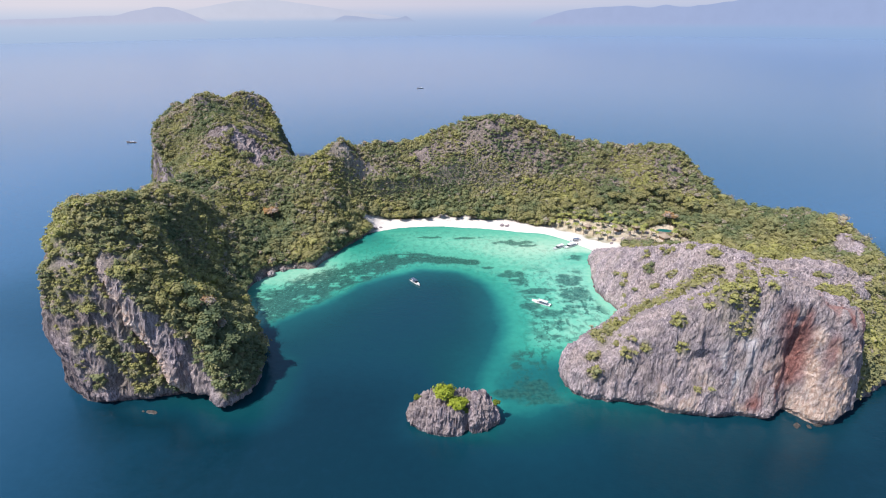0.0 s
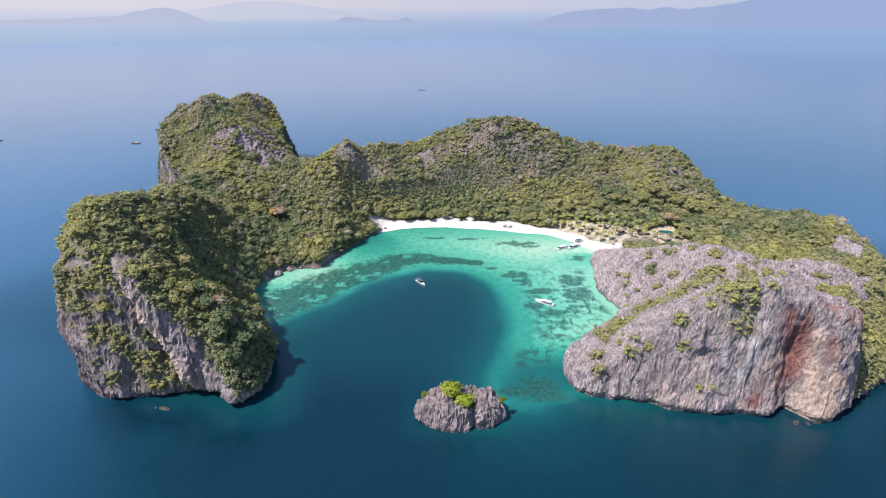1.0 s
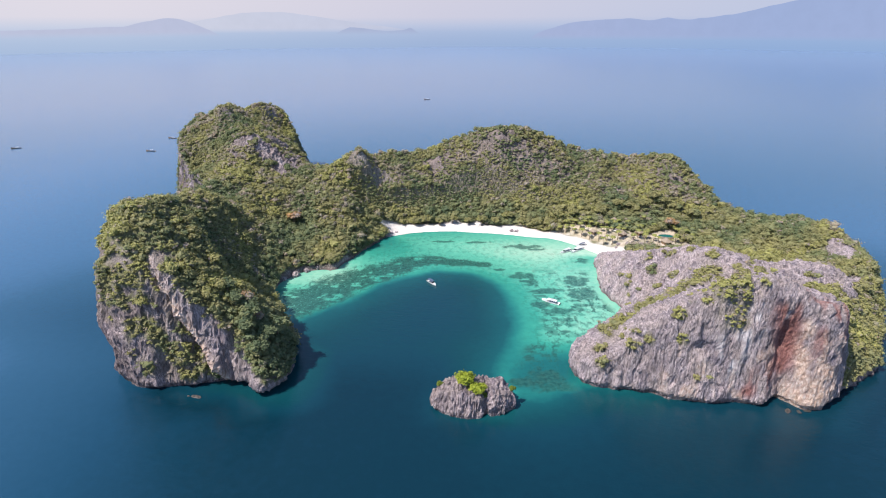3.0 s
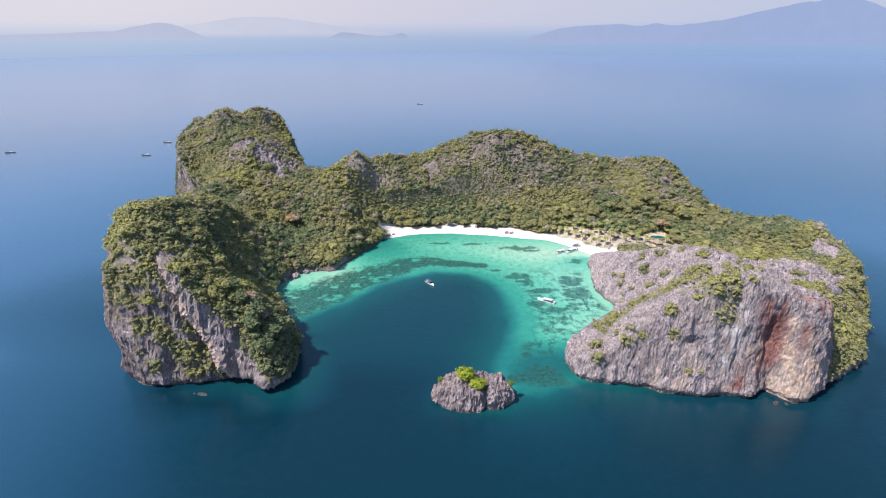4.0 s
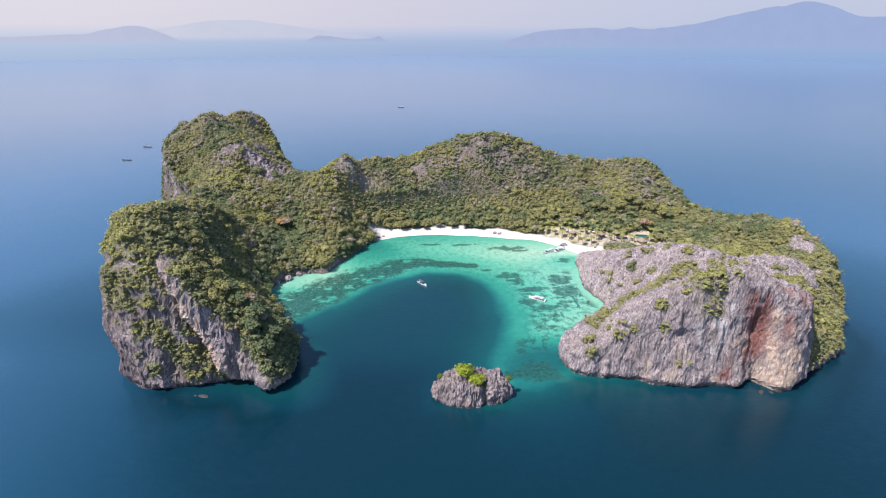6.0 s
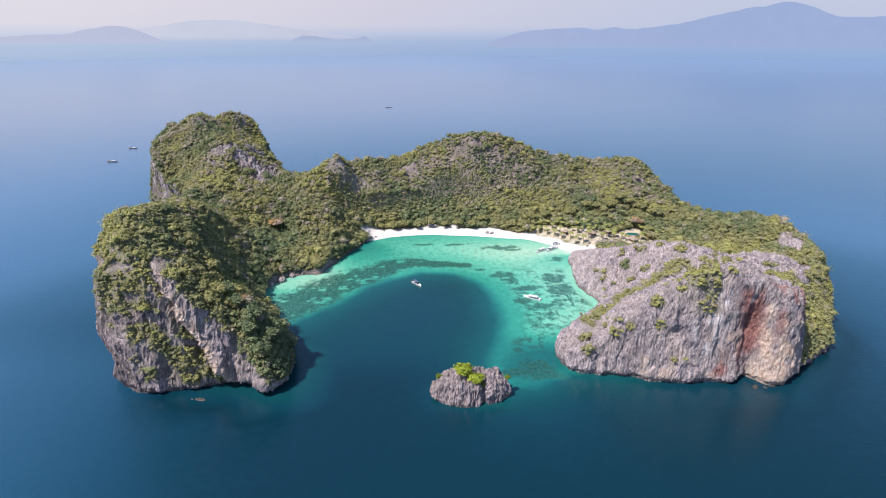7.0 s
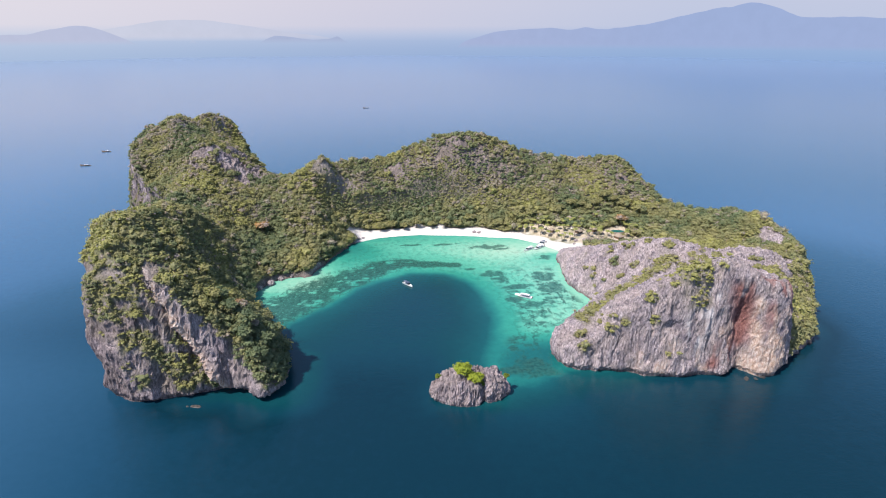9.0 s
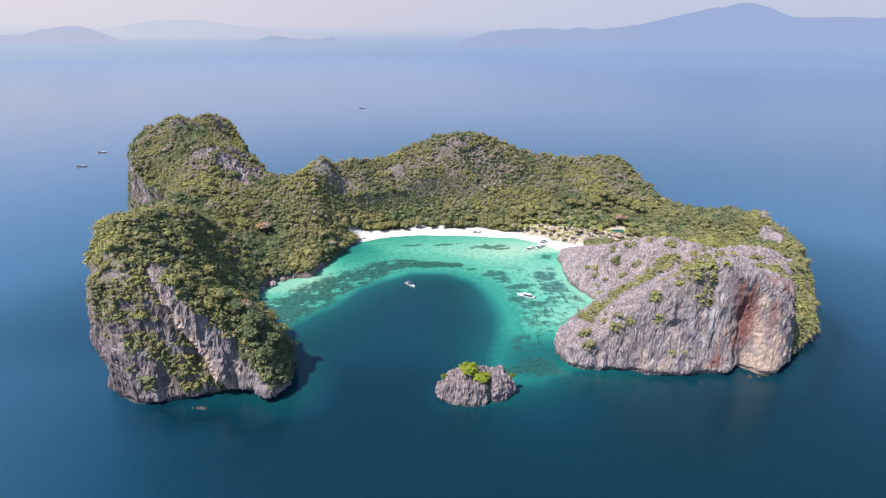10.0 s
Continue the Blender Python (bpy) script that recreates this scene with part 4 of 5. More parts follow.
ISLET_SPOTS = [(2.5, -119.5, 6.1), (8.68, -123.5, 11.0), (10.74, -118.5, 12.2), (16.92, -122.5, 12.8), (18.98, -117.5, 13.4), (23.61, -121.5, 7.3), (24.13, -117.5, 9.8), (29.28, -122.5, 12.2), (31.34, -118.5, 12.2), (35.46, -120.5, 7.3)]


def build_islet():
    step = 0.34
    gx, gy = np.meshgrid(np.arange(-7, 45, step), np.arange(-139, -104, step))
    line = spline([(x, y, 0) for x, y in ISLET], 1.0)
    d, _ = shore_distance(line, gx, gy)
    g = np.stack(np.gradient(d, step)[::-1], -1)
    d = d + 0.8 * fbm(gx / 5, gy / 5, 0, 141)
    top = relief(ISLET_SPOTS, 1.5)
    reach = np.clip(top(gx, gy) / 2.2, 1, 5)
    out = 0.6 * np.clip(d, 0, reach) * (1 - smooth(reach, reach + 7, d)) - 0.5
    x, y = gx - g[..., 0] * out, gy - g[..., 1] * out
    h = 0.9 * top(x, y) + 0.8 * fbm(x / 5, y / 5, 0, 143)
    rise = 2.2 * d
    z = np.where(d > 0, 0.5 * (h + rise - np.sqrt((h - rise) ** 2 + 1.0)) + 0.25, np.maximum(-2, rise))
    y = y + 3.2 * np.exp(-((x - 24) / 1.8) ** 2) * smooth(-120.5, -123.5, y)
    p = np.stack([x, y, z], -1)
    n = grid_normals(p)
    land = smooth(0, 1.5, z)
    amount = land * (0.7 * fbm(x / 4, y / 4, z / 6, 145) + 1.7 * (ridged(x / 2.2, y / 2.2, z / 14, 147) - 0.25) + 0.8 * ridged(x / 1.0, y / 1.0, z / 7, 149))
    p = p + n * amount[..., None]
    p[..., 2] += land * smooth(0.5, 0.8, n[..., 2]) * 1.8 * np.maximum(ridged(x / 1.8, y / 1.8, 0, 151), 0)
    keep = d > -1.5
    idx = np.full(gx.shape, -1)
    idx[keep] = np.arange(keep.sum())
    q = np.stack([idx[:-1, :-1], idx[:-1, 1:], idx[1:, 1:], idx[1:, :-1]], -1).reshape(-1, 4)
    q = q[(q >= 0).all(1)]
    zero = np.zeros(keep.sum())
    me = mesh_from("islet", p[keep], q, [M_GROUND], {"lichen": zero + 0.22, "earth": zero, "soil": zero, "sand": zero, "rust": zero, "cream": zero}, flat=True)
    tagged(new("islet", me), "small jagged grey limestone islet standing in the bay mouth", "islet", kind="structure")
    return p[keep]


ISLET_P = build_islet()


def islet_z(x, y):
    q = ISLET_P
    return float(q[np.argmin((q[:, 0] - x) ** 2 + (q[:, 1] - y) ** 2), 2])


# ---- trees and shrubs that stand out ----
M_BRIGHT = make_leaves("bright_leaves", [(0.0, (0.06, 0.095, 0.02)), (0.5, (0.21, 0.27, 0.03)), (1.0, (0.42, 0.45, 0.04))])


def leaf_part(name, parent, rng, balls, tint, leaves, mat):
    """A crown of many leaf cards round several clumps."""
    c = np.array([b[:3] for b in balls], float)
    r = np.array([b[3] for b in balls], float)
    v, f, t = crowns(rng, c, r, np.full(len(c), 0.8), np.clip(tint + 0.08 * rng.normal(size=len(c)), 0, 1), leaves)
    ob = new(name, mesh_from(name, v, f, [mat], {"tint": t}))
    ob.parent = parent
    return ob


def make_tree(seed, height, spread, tint, label, group):
    rng = np.random.default_rng(seed)
    root = tagged(new("tree"), label, "tree", group)
    bm = bmesh.new()
    lean = rng.normal(size=2) * 0.3
    knee = (lean[0], lean[1], height * 0.5)
    tube(bm, [(0, 0, -1.0), (lean[0] * 0.4, lean[1] * 0.4, height * 0.25), knee], [0.34, 0.26, 0.2])
    balls = []
    for k in range(7):
        a = k * 2.4 + rng.random()
        rr = spread * (0.35 + 0.35 * rng.random()) if k else 0
        end = (lean[0] + math.cos(a) * rr, lean[1] + math.sin(a) * rr, height * (0.66 + 0.2 * rng.random()) + (0.12 * height if k == 0 else 0))
        mid = tuple((p + q) / 2 + (0.2 if i == 2 else 0) for i, (p, q) in enumerate(zip(knee, end)))
        tube(bm, [knee, mid, end], [0.15, 0.1, 0.05], 6)
        balls.append((*end, spread * (0.36 + 0.16 * rng.random())))
    part("trunk", bm, M_BARK, root)
    leaf_part("crown", root, rng, balls, tint, 85, M_LEAF)
    return root


def make_shrub(seed, size, tint, label, group, mat):
    rng = np.random.default_rng(seed)
    root = tagged(new("shrub"), label, "shrub", group)
    bm = bmesh.new()
    balls = []
    for k in range(5):
        a = k * 2.1 + rng.random()
        rr = size * 0.5 * rng.random() if k else 0
        end = (math.cos(a) * rr, math.sin(a) * rr, size * (0.4 + 0.35 * rng.random()))
        tube(bm, [(0, 0, -0.8), (end[0] * 0.5, end[1] * 0.5, end[2] * 0.5), end], [0.1, 0.07, 0.03], 5)
        balls.append((*end, size * (0.36 + 0.12 * rng.random())))
    part("stem", bm, M_BARK, root)
    leaf_part("crown", root, rng, balls, tint, 80, mat)
    return root


def spread_copies(proto, places, seed, z_of, low=0.8, high=1.2):
    rng = np.random.default_rng(seed)
    for k, (x, y) in enumerate(places):
        m = pose(x, y, z_of(x, y) - 0.2, 0, 0, rng.random() * 360)
        if k == 0:
            proto.matrix_basis = m
        else:
            twin = copy_thing(proto, m)
            twin.scale = (low + (high - low) * rng.random(),) * 3


lime = make_shrub(3, 6.0, 0.62, "bright lime-green shrub growing on the grey islet", "shrubs on the islet", M_BRIGHT)
spread_copies(lime, [(14.9, -123.5), (18.5, -125.5), (22.1, -124.5), (15.9, -120.5), (20.5, -127.0), (13.3, -121.5)], 1, islet_z, 0.6, 0.95)
dry = make_shrub(4, 2.0, 0.25, "small olive shrub clinging to the islet's rock", "small shrubs on the islet", M_BRIGHT)
spread_copies(dry, [(3.5, -116.5), (36.5, -120.5), (23.6, -126.0)], 2, islet_z, 0.7, 1.0)

big = make_tree(21, 8.0, 4.6, 0.52, "tall olive-green broadleaf tree behind the beach", "trees behind the beach")
spread_copies(big, [(-18.2, 123.2), (-7.9, 126.7), (3.5, 125.1), (14.7, 128.6), (28.3, 125.0), (39.7, 123.4), (52.2, 121.8), (62.4, 125.2), (75.0, 118.5), (85.5, 114.8), (96.0, 111.1), (104.1, 115.5), (116.6, 114.9), (126.7, 120.4), (138.3, 115.7)], 5, ground_z)
dark = make_tree(22, 9.0, 5.6, 0.42, "broad leafy green broadleaf tree by the huts", "green trees by the huts")
spread_copies(dark, [(162.0, 118.7), (171.6, 111.8), (180.8, 116.3), (187.1, 113.4), (154.6, 124.6), (145.3, 122.2), (201.8, 109.9), (210.4, 99.9), (125.5, 125.5)], 6, ground_z)
gold = make_tree(23, 10.0, 6.0, 0.99, "broadleaf tree with dry orange leaves by the huts", "orange-leaved trees")
spread_copies(gold, [(190, 93), (-109, 78)], 7, ground_z, 0.95, 1.05)
# low tint: dark green leaves with the slope's shade put into their colour
shady_green = make_tree(24, 8.5, 5.2, 0.10, "large green broadleaf tree on the headland's slope", "trees on the western headland")
spread_copies(shady_green, [(-88, -102), (-83, -101), (-88, -94), (-80, -95), (-95, -92), (-91, -86), (-84, -87), (-78, -88), (-101, -84), (-82, -106)], 8, ground_z)
amber = make_tree(26, 7.0, 4.6, 0.95, "yellowing broadleaf tree on the headland's rib", "yellowing trees on the western headland")
spread_copies(amber, [(-92, -84), (-86, -89)], 13, ground_z, 0.7, 0.9)
olive = make_shrub(9, 3.4, 0.66, "yellow-green shrub growing from a crack in the limestone", "shrubs on the eastern headland", M_LEAF)
spread_copies(olive, [(151, -100), (155, -96), (159, -101), (148, -94), (154, -90), (163, -94), (142, -100), (136, -96), (131, -100), (109, -112), (91, -100), (117, -92), (123, -86), (145, -58), (151, -28), (143, -12), (133, -34), (165, -58), (175, -80), (183, -72), (191, -84), (205, -72), (177, -98)], 9, ground_z, 0.5, 1.15)

# ---- palms ----
M_PALM = make_leaves("palm_leaves", [(0.0, (0.11, 0.15, 0.04)), (0.5, (0.24, 0.26, 0.075)), (1.0, (0.38, 0.35, 0.12))])


def make_palm(seed, height):
    rng = np.random.default_rng(seed)
    root = tagged(new("palm_tree"), "slender coconut palm with drooping fronds on the sand", "palm", "palms along the beach")
    bm = bmesh.new()
    bend = 0.9 * rng.normal()
    pts = [(bend * (k / 6) ** 2, 0.3 * math.sin(k), height * k / 6 - 0.4) for k in range(7)]
    tube(bm, pts, [0.24 - 0.02 * k for k in range(7)], 7)
    part("trunk", bm, M_BARK, root)
    top = pts[-1]
    for k in range(13):
        a, droop, length = k * 2.4, 0.5 + 0.6 * rng.random(), 3.0 + 0.7 * rng.random()
        bm = bmesh.new()
        spine = []
        for j in range(6):
            f = j / 5
            out, up = length * f * (1 - 0.25 * droop * f), length * (0.35 * f - droop * f * f * 0.8)
            w = 0.55 * math.sin(math.pi * min(1, 0.12 + 0.86 * f)) + 0.03
            c, q = Vector((math.cos(a) * out + top[0], math.sin(a) * out + top[1], top[2] + up)), Vector((-math.sin(a), math.cos(a), 0))
            spine.append([bm.verts.new(c + q * w - Vector((0, 0, 0.35 * w))), bm.verts.new(c), bm.verts.new(c - q * w - Vector((0, 0, 0.35 * w)))])
        for u, v in zip(spine, spine[1:]):
            bm.faces.new((u[0], u[1], v[1], v[0]))
            bm.faces.new((u[1], u[2], v[2], v[1]))
        ob = part("frond", bm, M_PALM, root)
        t = ob.data.attributes.new("tint", "FLOAT", "POINT")
        t.data.foreach_set("value", np.full(len(ob.data.vertices), 0.2 + 0.7 * rng.random(), np.float32))
    return root


palm = make_palm(31, 7.5)
spread_copies(palm, [(96.2, 105.9), (102.4, 104.1), (107.7, 102.2), (114.1, 97.8), (118.9, 93.4), (123.7, 88.4), (130.1, 84.5), (135.4, 79.6), (131.4, 75.3), (137.7, 73.5), (160.2, 82.6), (167.4, 84.4), (171.7, 78.3), (174.0, 74.3), (198.6, 81.9), (196.3, 87.0), (164.9, 96.1), (138.1, 91.0), (124.5, 95.7), (143.7, 78.9), (150.6, 89.4), (155.2, 76.2), (163.5, 75.5), (177.4, 94.5), (132.6, 101.1), (140.9, 99.4), (119.1, 102.7), (127.2, 107.1), (108.5, 108.4), (170.9, 102.5), (205.7, 87.3), (189.4, 76.4)], 11, ground_z, 0.75, 1.1)
grove = make_palm(33, 6.0)
tagged(grove, "young coconut palm with olive fronds among the huts", "palm", "young palms among the huts")
_rng = np.random.default_rng(77)
_spots = []
for _ in range(900):
    _x = 104 + 100 * _rng.random()
    _y = 84 - 0.36 * (_x - 150) + 3 + 19 * _rng.random() ** 0.7
    if len(_spots) < 48 and all((_x - a) ** 2 + (_y - b) ** 2 > 9 for a, b in _spots) and (_x - 184) ** 2 + (_y - 85) ** 2 > 80 and bilinear(SHORE_D, CX, CY, COARSE, np.array([_x]), np.array([_y]))[0] > 17 and 1.0 < ground_z(_x, _y) < 13:
        _spots.append((_x, _y))
spread_copies(grove, _spots, 12, ground_z, 0.6, 1.05)


# ---- boats ----
M_HULL = plain("white_gelcoat", (0.80, 0.80, 0.80), 0.3, 0, 0.05)
M_DECK = plain("grey_deck", (0.48, 0.47, 0.45), 0.6, 0, 0.12)
M_BLUE = plain("blue_canvas", (0.12, 0.17, 0.26), 0.7, 0, 0.15)
M_DARK = plain("dark_paint", (0.045, 0.045, 0.05), 0.45, 0, 0.2)
M_WOOD = plain("weathered_wood", (0.20, 0.13, 0.08), 0.75, 0, 0.3)
M_STEEL = plain("steel", (0.6, 0.6, 0.6), 0.3, 1.0, 0.08)
M_TINT, _t, _s = material("tinted_glass")
_s.inputs["Base Color"].default_value, _s.inputs["Roughness"].default_value = (0.02, 0.03, 0.035, 1), 0.06


def hull_mesh(length, beam, depth, bow_rise, thick=0.08):
    """A lofted open hull, bow towards +x, keel below the waterline."""
    bm = bmesh.new()
    rows = []
    for k in range(13):
        f = k / 12
        half = beam / 2 * (1 - max(0, (f - 0.45) / 0.55) ** 2.2) * (0.9 + 0.1 * min(1, f * 4))
        top = depth + bow_rise * max(0, (f - 0.4) / 0.6) ** 2
        x = length * (f - 0.5)
        keel = -0.35 + 0.5 * max(0, (f - 0.7) / 0.3) ** 2
        half = max(half, 0.04)
        ring = [(half, top), (half * 0.92, top * 0.45), (half * 0.7, 0.0), (0.0, keel), (-half * 0.7, 0.0), (-half * 0.92, top * 0.45), (-half, top)]
        ring += [(-half + min(thick, half * 0.5), top), (-half * 0.8, 0.25), (half * 0.8, 0.25), (half - min(thick, half * 0.5), top)]
        rows.append([bm.verts.new((x + (0.25 * top if k == 12 else 0), y, z)) for y, z in ring])
    n = len(rows[0])
    for a, b in zip(rows, rows[1:]):
        for k in range(n):
            bm.faces.new((a[k], b[k], b[(k + 1) % n], a[(k + 1) % n]))
    bm.faces.new(rows[0])
    bm.faces.new(rows[-1][::-1])
    bmesh.ops.recalc_face_normals(bm, faces=bm.faces)
    return bm


def roof_mesh(x, y, z, sx, sy, camber):
    """A thin cambered canopy."""
    bm = bmesh.new()
    rows = []
    for i in range(7):
        rows.append([])
        for j in range(5):
            u, v = i / 6 - 0.5, j / 4 - 0.5
            rows[-1].append(bm.verts.new((x + u * sx, y + v * sy * (1 - 0.15 * max(0, u * 2) ** 2), z + camber * (1 - (2 * v) ** 2) - 0.1 * max(0, 2 * u) ** 2)))
    for a, b in zip(rows, rows[1:]):
        for k in range(4):
            bm.faces.new((a[k], b[k], b[k + 1], a[k + 1]))
    bmesh.ops.solidify(bm, geom=bm.faces[:], thickness=0.07)
    return bm


def speedboat(label, length, at, heading, roof_mat, hull_mat=None, cabin=True):
    """A covered tour boat, bow towards its heading in degrees."""
    boat = tagged(new("speedboat"), label, "boat", "boats in the bay")
    beam = length * 0.27
    hull = part("hull", hull_mesh(length, beam, 0.95, 0.5), hull_mat or M_HULL, boat)
    bm = bmesh.new()
    box(bm, -length * 0.03, 0, 0.28, length * 0.72, beam * 0.8, 0.12, 0.02)
    part("deck", bm, M_DECK, boat)
    bm = bmesh.new()
    box(bm, length * 0.33, 0, 0.75, length * 0.2, beam * 0.55, 0.22, 0.08)
    part("foredeck", bm, hull_mat or M_HULL, boat)
    part("canopy", roof_mesh(-length * 0.08, 0, 2.25, length * 0.55, beam * 0.92, 0.18), roof_mat, boat)
    for sx in (-0.32, -0.08, 0.16):
        for sy in (-1, 1):
            bm = bmesh.new()
            x, y = length * sx, sy * beam * 0.4
            tube(bm, [(x, y, 0.4), (x, y, 2.26)], [0.035, 0.035], 6)
            part("post", bm, M_STEEL, boat)
    for k in range(4):
        bm = bmesh.new()
        for sy in (-1, 1):
            box(bm, length * (-0.3 + 0.12 * k), sy * beam * 0.24, 0.38, 0.5, beam * 0.28, 0.42, 0.05)
        part("seat", bm, M_BLUE, boat)
    if cabin:
        bm = bmesh.new()
        x = length * 0.2
        v = [bm.verts.new(c) for c in ((x, -beam * 0.4, 0.95), (x, beam * 0.4, 0.95), (x - 0.5, beam * 0.36, 1.75), (x - 0.5, -beam * 0.36, 1.75))]
        bm.faces.new(v)
        bmesh.ops.solidify(bm, geom=bm.faces[:], thickness=0.03)
        part("windscreen", bm, M_TINT, boat)
    for sy in (-0.22, 0.22):
        bm = bmesh.new()
        box(bm, -length * 0.5 - 0.25, sy * beam, 0.1, 0.45, 0.4, 1.1, 0.08)
        engine = part("outboard_engine", bm, M_DARK, boat)
        bm = bmesh.new()
        tube(bm, [(-length * 0.5 - 0.3, sy * beam, 0.2), (-length * 0.5 - 0.35, sy * beam, -0.5)], [0.1, 0.06], 6)
        part("leg", bm, M_STEEL, engine)
    for k in range(2):
        bm = bmesh.new()
        y = (-1) ** k * beam * 0.36
        tube(bm, [(length * 0.2, y, 1.1), (length * 0.36, y * 0.75, 1.45), (length * 0.46, y * 0.25, 1.6)], [0.025, 0.025, 0.025], 5)
        part("rail", bm, M_STEEL, boat)
    boat.matrix_world = pose(*at, 0, 0, heading)
    return boat


def longtail(label, length, at, heading, roof=True, group="fishing boats at sea"):
    """A slim wooden boat with a raised prow and a small cloth roof."""
    boat = tagged(new("wooden_boat"), label, "boat", group)
    part("hull", hull_mesh(length, length * 0.2, 0.75, 1.3), M_WOOD, boat)
    bm = bmesh.new()
    for k in range(4):
        box(bm, length * (-0.34 + 0.2 * k), 0, 0.45, 0.3, length * 0.17, 0.06, 0.01)
    part("thwart", bm, M_WOOD, boat)
    if roof:
        part("canopy", roof_mesh(-length * 0.12, 0, 2.0, length * 0.4, length * 0.19, 0.15), M_HULL, boat)
        for sx in (-0.28, 0.04):
            for sy in (-1, 1):
                bm = bmesh.new()
                tube(bm, [(length * sx, sy * length * 0.08, 0.4), (length * sx, sy * length * 0.08, 2.0)], [0.04, 0.04], 6)
                part("post", bm, M_WOOD, boat)
    bm = bmesh.new()
    tube(bm, [(-length * 0.42, 0, 0.9), (-length * 0.5, 0, 0.8), (-length * 0.68, 0.1, -0.2)], [0.16, 0.07, 0.04], 6)
    part("engine", bm, M_DARK, boat)
    boat.matrix_world = pose(*at, 0, 0, heading)
    return boat


speedboat("white covered speedboat moored over the reef", 11.5, (73.3, -18.6, 0), 144, M_HULL)
speedboat("white tour boat with dark seats lying in deep water", 9.5, (-2.2, 10.6, 0), -55, M_BLUE)
speedboat("white covered speedboat moored at the beach", 11, (100.6, 66.0, 0), 214, M_HULL)
speedboat("larger white covered speedboat with its stern to the beach", 14, (109.8, 68.8, 0), 220, M_HULL)
speedboat("white speedboat with a dark blue canopy drawn up to the beach", 8.5, (115.2, 77.8, 0.3), 200, M_BLUE)
longtail("dark wooden fishing boat with a small roof out at sea", 13, (-399, 445, 0), 175)
longtail("dark wooden fishing boat far out at sea", 13, (-411, 541, 0), 172)
longtail("dark wooden boat with a raised prow far out", 12, (-602, 468, 0), 200)
longtail("small wooden boat near the horizon", 14, (-26, 1015, 0), 178)

# ---- huts and pool behind the beach ----
M_THATCH = plain("thatch", (0.26, 0.21, 0.16), 0.95, 0, 0.35, 3.0)
M_PLASTER = plain("pale_plaster", (0.72, 0.69, 0.62), 0.85, 0, 0.1)
M_PAVING = plain("pale_paving", (0.46, 0.42, 0.37), 0.85, 0, 0.15)
M_STONE = plain("rough_stone", (0.24, 0.205, 0.17), 0.9, 0, 0.3)
M_POOL, _t, _s = material("pool_water")
_s.inputs["Base Color"].default_value, _s.inputs["Roughness"].default_value, _s.inputs["IOR"].default_value = (0.015, 0.11, 0.10, 1), 0.08, 1.33
bump(_t, _s, place_noise(_t, 2.0, 3), 0.2, 0.1)


def thatched_roof(w, d, eave, ridge, z):
    """A hipped thatch with a thick ragged eave."""
    bm = bmesh.new()
    rng = np.random.default_rng(int(w * 10))
    n, rows = 24, []
    for f in (0.0, 0.04, 0.35, 0.7, 1.0):
        row = []
        for k in range(n):
            a = 2 * math.pi * k / n
            c, q = math.cos(a), math.sin(a)
            k2 = 1 / max(abs(c), abs(q)) ** 0.75
            rx, ry = (w / 2 + eave) * (1 - f) + ridge * f, (d / 2 + eave) * (1 - f) + 0.1 * f
            row.append(bm.verts.new((c * k2 * rx, q * k2 * ry, z + (0.0 if f == 0 else 0.18) + f * min(w, d) * 0.45 + 0.08 * rng.normal() * (1 - f))))
        rows.append(row)
    for a, b in zip(rows, rows[1:]):
        for k in range(n):
            bm.faces.new((a[k], a[(k + 1) % n], b[(k + 1) % n], b[k]))
    bm.faces.new(rows[-1])
    bm.faces.new(rows[0][::-1])
    return bm


def hut(label, x, y, w, d, turn, wall_mat):
    z = ground_z(x, y)
    house = tagged(new("hut"), label, "hut", "huts behind the beach")
    bm = bmesh.new()
    box(bm, 0, 0, -0.8, w + 1.2, d + 1.2, 1.1, 0.05)
    part("floor", bm, M_PAVING, house)
    for sy in (-1, 1):
        bm = bmesh.new()
        box(bm, 0, sy * d / 2, 0.3, w, 0.15, 2.3)
        part("wall", bm, wall_mat, house)
    bm = bmesh.new()
    box(bm, -w / 2, 0, 0.3, 0.15, d - 0.16, 2.3)
    part("wall", bm, wall_mat, house)
    for sy in (-1, 1):
        bm = bmesh.new()
        tube(bm, [(w / 2 + 0.3, sy * d * 0.45, 0.3), (w / 2 + 0.3, sy * d * 0.45, 2.7)], [0.09, 0.08], 7)
        part("post", bm, M_WOOD, house)
    part("roof", thatched_roof(w, d, 0.9, w * 0.22, 2.55), M_THATCH, house)
    house.matrix_world = pose(x, y, z + 0.3, 0, 0, turn)
    return house


hut("small hut with a brown thatched roof on the sand", 148.7, 84, 5.0, 4.0, -60, M_WOOD)
hut("open pavilion with a grey thatched roof beside the pool", 178.5, 69.5, 6.0, 5.0, -75, M_WOOD)
hut("pale plastered cabin under a thatched roof", 149, 107.5, 4.5, 3.5, -80, M_PLASTER)
hut("small thatched hut in the shade of palms", 127.7, 92.8, 4.0, 3.4, -50, M_WOOD)
hut("low thatched hut among the palms", 164.2, 90, 4.4, 3.6, -65, M_WOOD)


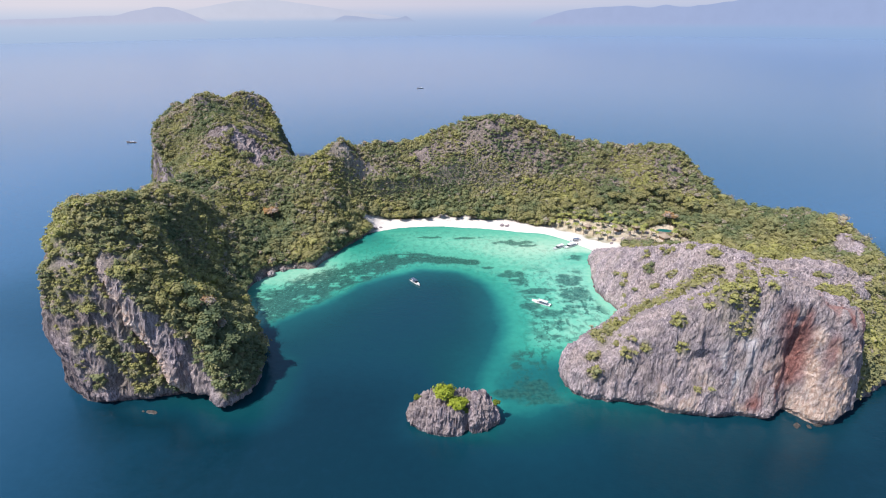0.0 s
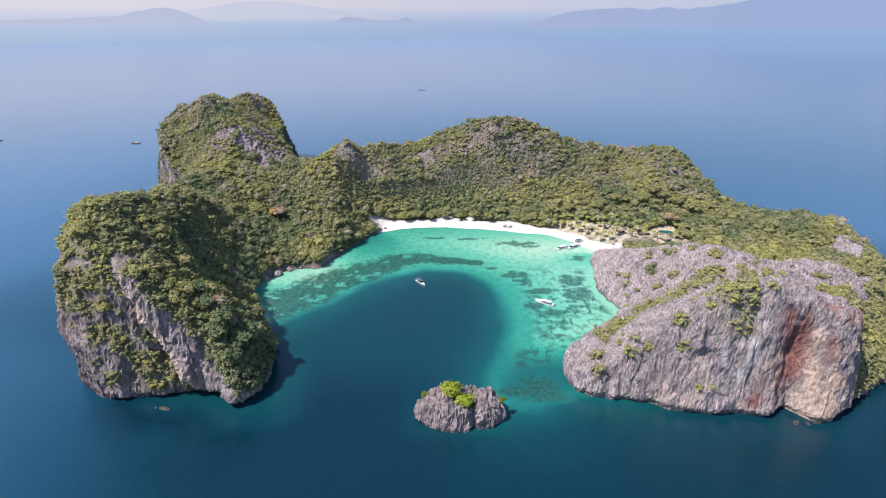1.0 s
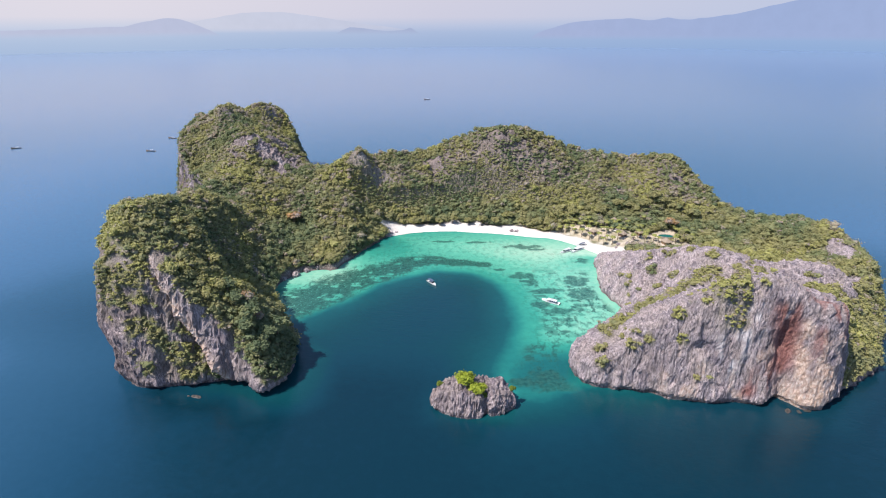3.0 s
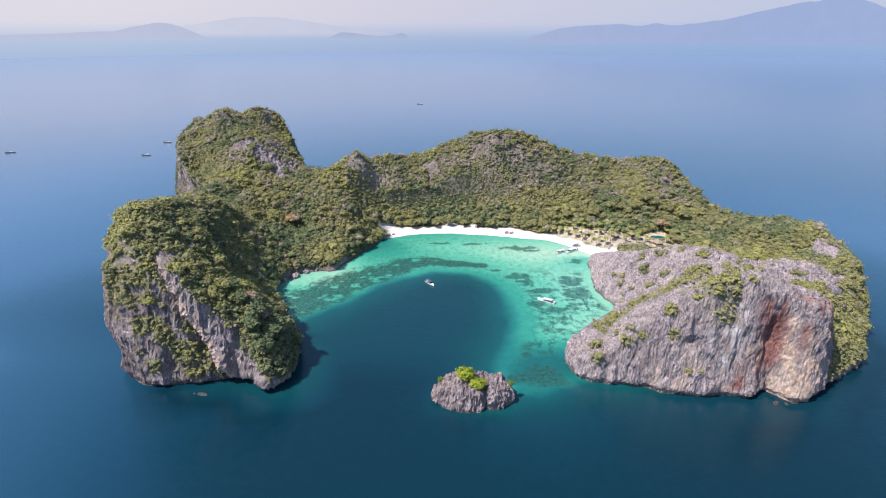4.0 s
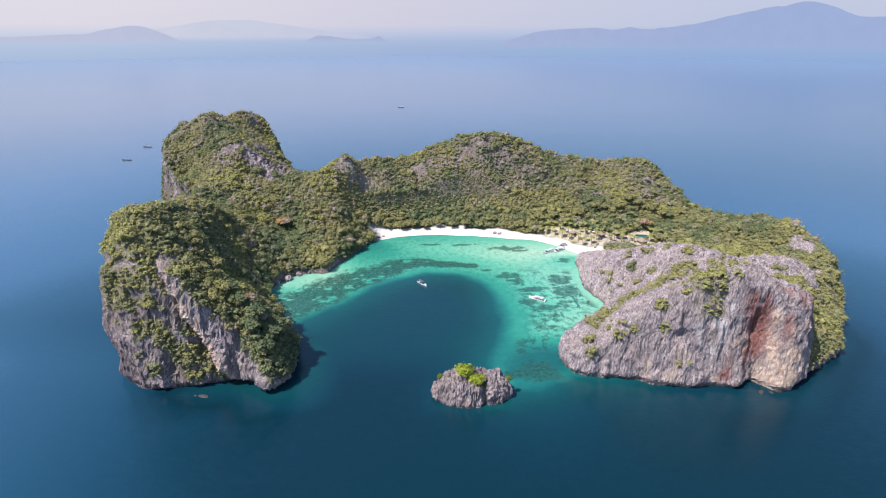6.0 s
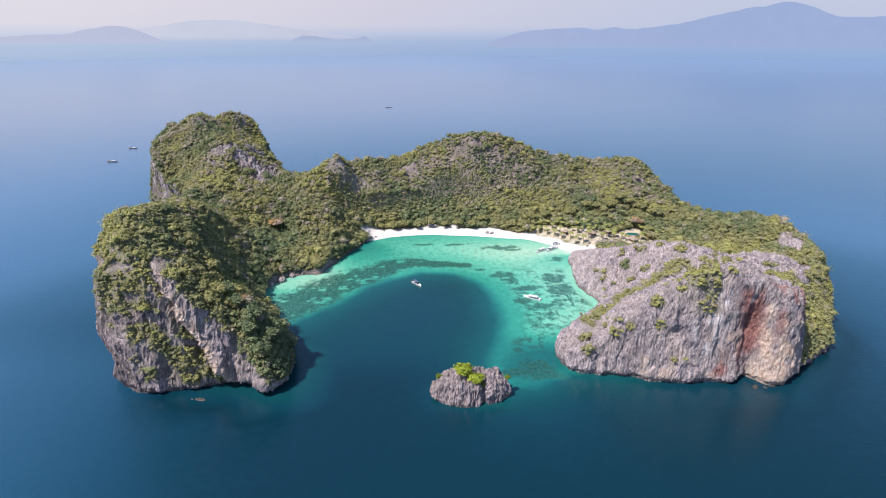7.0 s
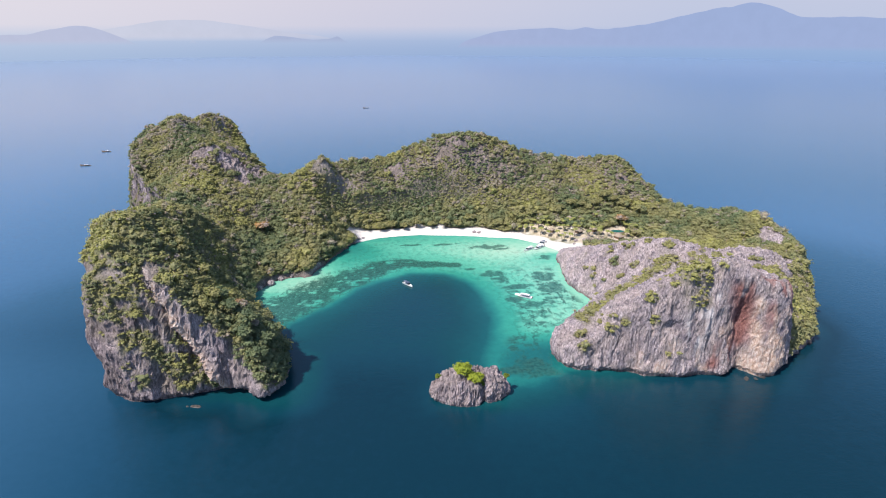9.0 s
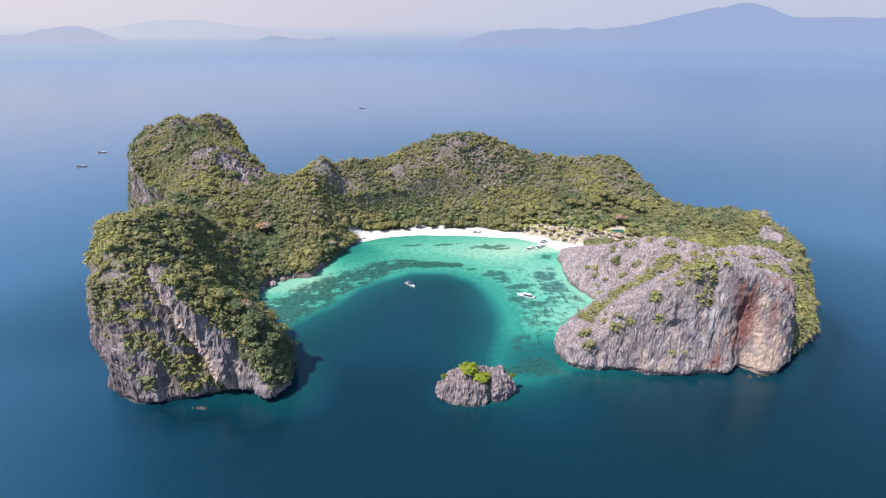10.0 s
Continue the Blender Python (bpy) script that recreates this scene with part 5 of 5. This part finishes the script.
def pool(x, y):
    z = max(ground_z(x, y), ground_z(x + 5, y), ground_z(x - 5, y), ground_z(x, y + 3), ground_z(x, y - 3))
    z = 0.5 * (z + ground_z(x, y)) - 0.1
    basin = tagged(new("swimming_pool"), "oval turquoise swimming pool with a rough stone rim", "pool")
    for name, mat, outer, inner, lo, hi in (("rim", M_STONE, 1.0, 0.88, -1.2, 0.5), ("water", M_POOL, 0.885, 0.0, -0.6, 0.4)):
        bm = bmesh.new()
        n = 36
        prof = [(outer, lo), (outer, hi)] + ([(inner, hi), (inner, lo)] if inner else [])
        rows = [[bm.verts.new((6.2 * r * math.cos(a), 3.6 * r * math.sin(a), h)) for a in (2 * math.pi * k / n for k in range(n))] for r, h in prof]
        for a, b in zip(rows, rows[1:]):
            for k in range(n):
                bm.faces.new((a[k], a[(k + 1) % n], b[(k + 1) % n], b[k]))
        if not inner:
            bm.faces.new(rows[-1])
        part(name, bm, mat, basin)
    basin.matrix_world = pose(x, y, z + 0.35, 0, 0, -10)


pool(184.2, 85)


def parasol(x, y, mat, label):
    z = ground_z(x, y)
    shade = tagged(new("parasol"), label, "parasol", "parasols on the sand")
    bm = bmesh.new()
    tube(bm, [(0, 0, -0.3), (0, 0, 2.4)], [0.04, 0.03], 6)
    part("pole", bm, M_WOOD, shade)
    bm = bmesh.new()
    n = 10
    ring = [bm.verts.new((1.6 * math.cos(a), 1.6 * math.sin(a), 2.0 - 0.08 * (k % 2))) for k, a in enumerate(2 * math.pi * k / n for k in range(n))]
    tip = bm.verts.new((0, 0, 2.55))
    for k in range(n):
        bm.faces.new((ring[k], ring[(k + 1) % n], tip))
    bmesh.ops.solidify(bm, geom=bm.faces[:], thickness=0.03)
    part("canopy", bm, mat, shade)
    shade.matrix_world = pose(x, y, z, 0, 0, x * 7)


for px, py in ((195.0, 96.2), (123.9, 98.7), (145.4, 91.3)):
    parasol(px, py, M_PLASTER, "pale cloth parasol standing on the sand")
for k, (bx, by, bs) in enumerate(((141.9, 70.5, 1.5), (148.2, 68.7, 1.8), (153.3, 72.0, 1.2), (159.6, 70.2, 1.6), (165.7, 72.5, 1.4), (139.0, 66.3, 1.2), (156.1, 79.3, 1.1), (171.5, 86.1, 1.3), (147.2, 97.5, 1.3), (136.2, 86.8, 1.0))):
    boulder("boulder", "pale ochre boulder among the palms", bx, by, ground_z(bx, by) + 0.3, bs * 1.3, bs, bs * 0.7, 50 + k)
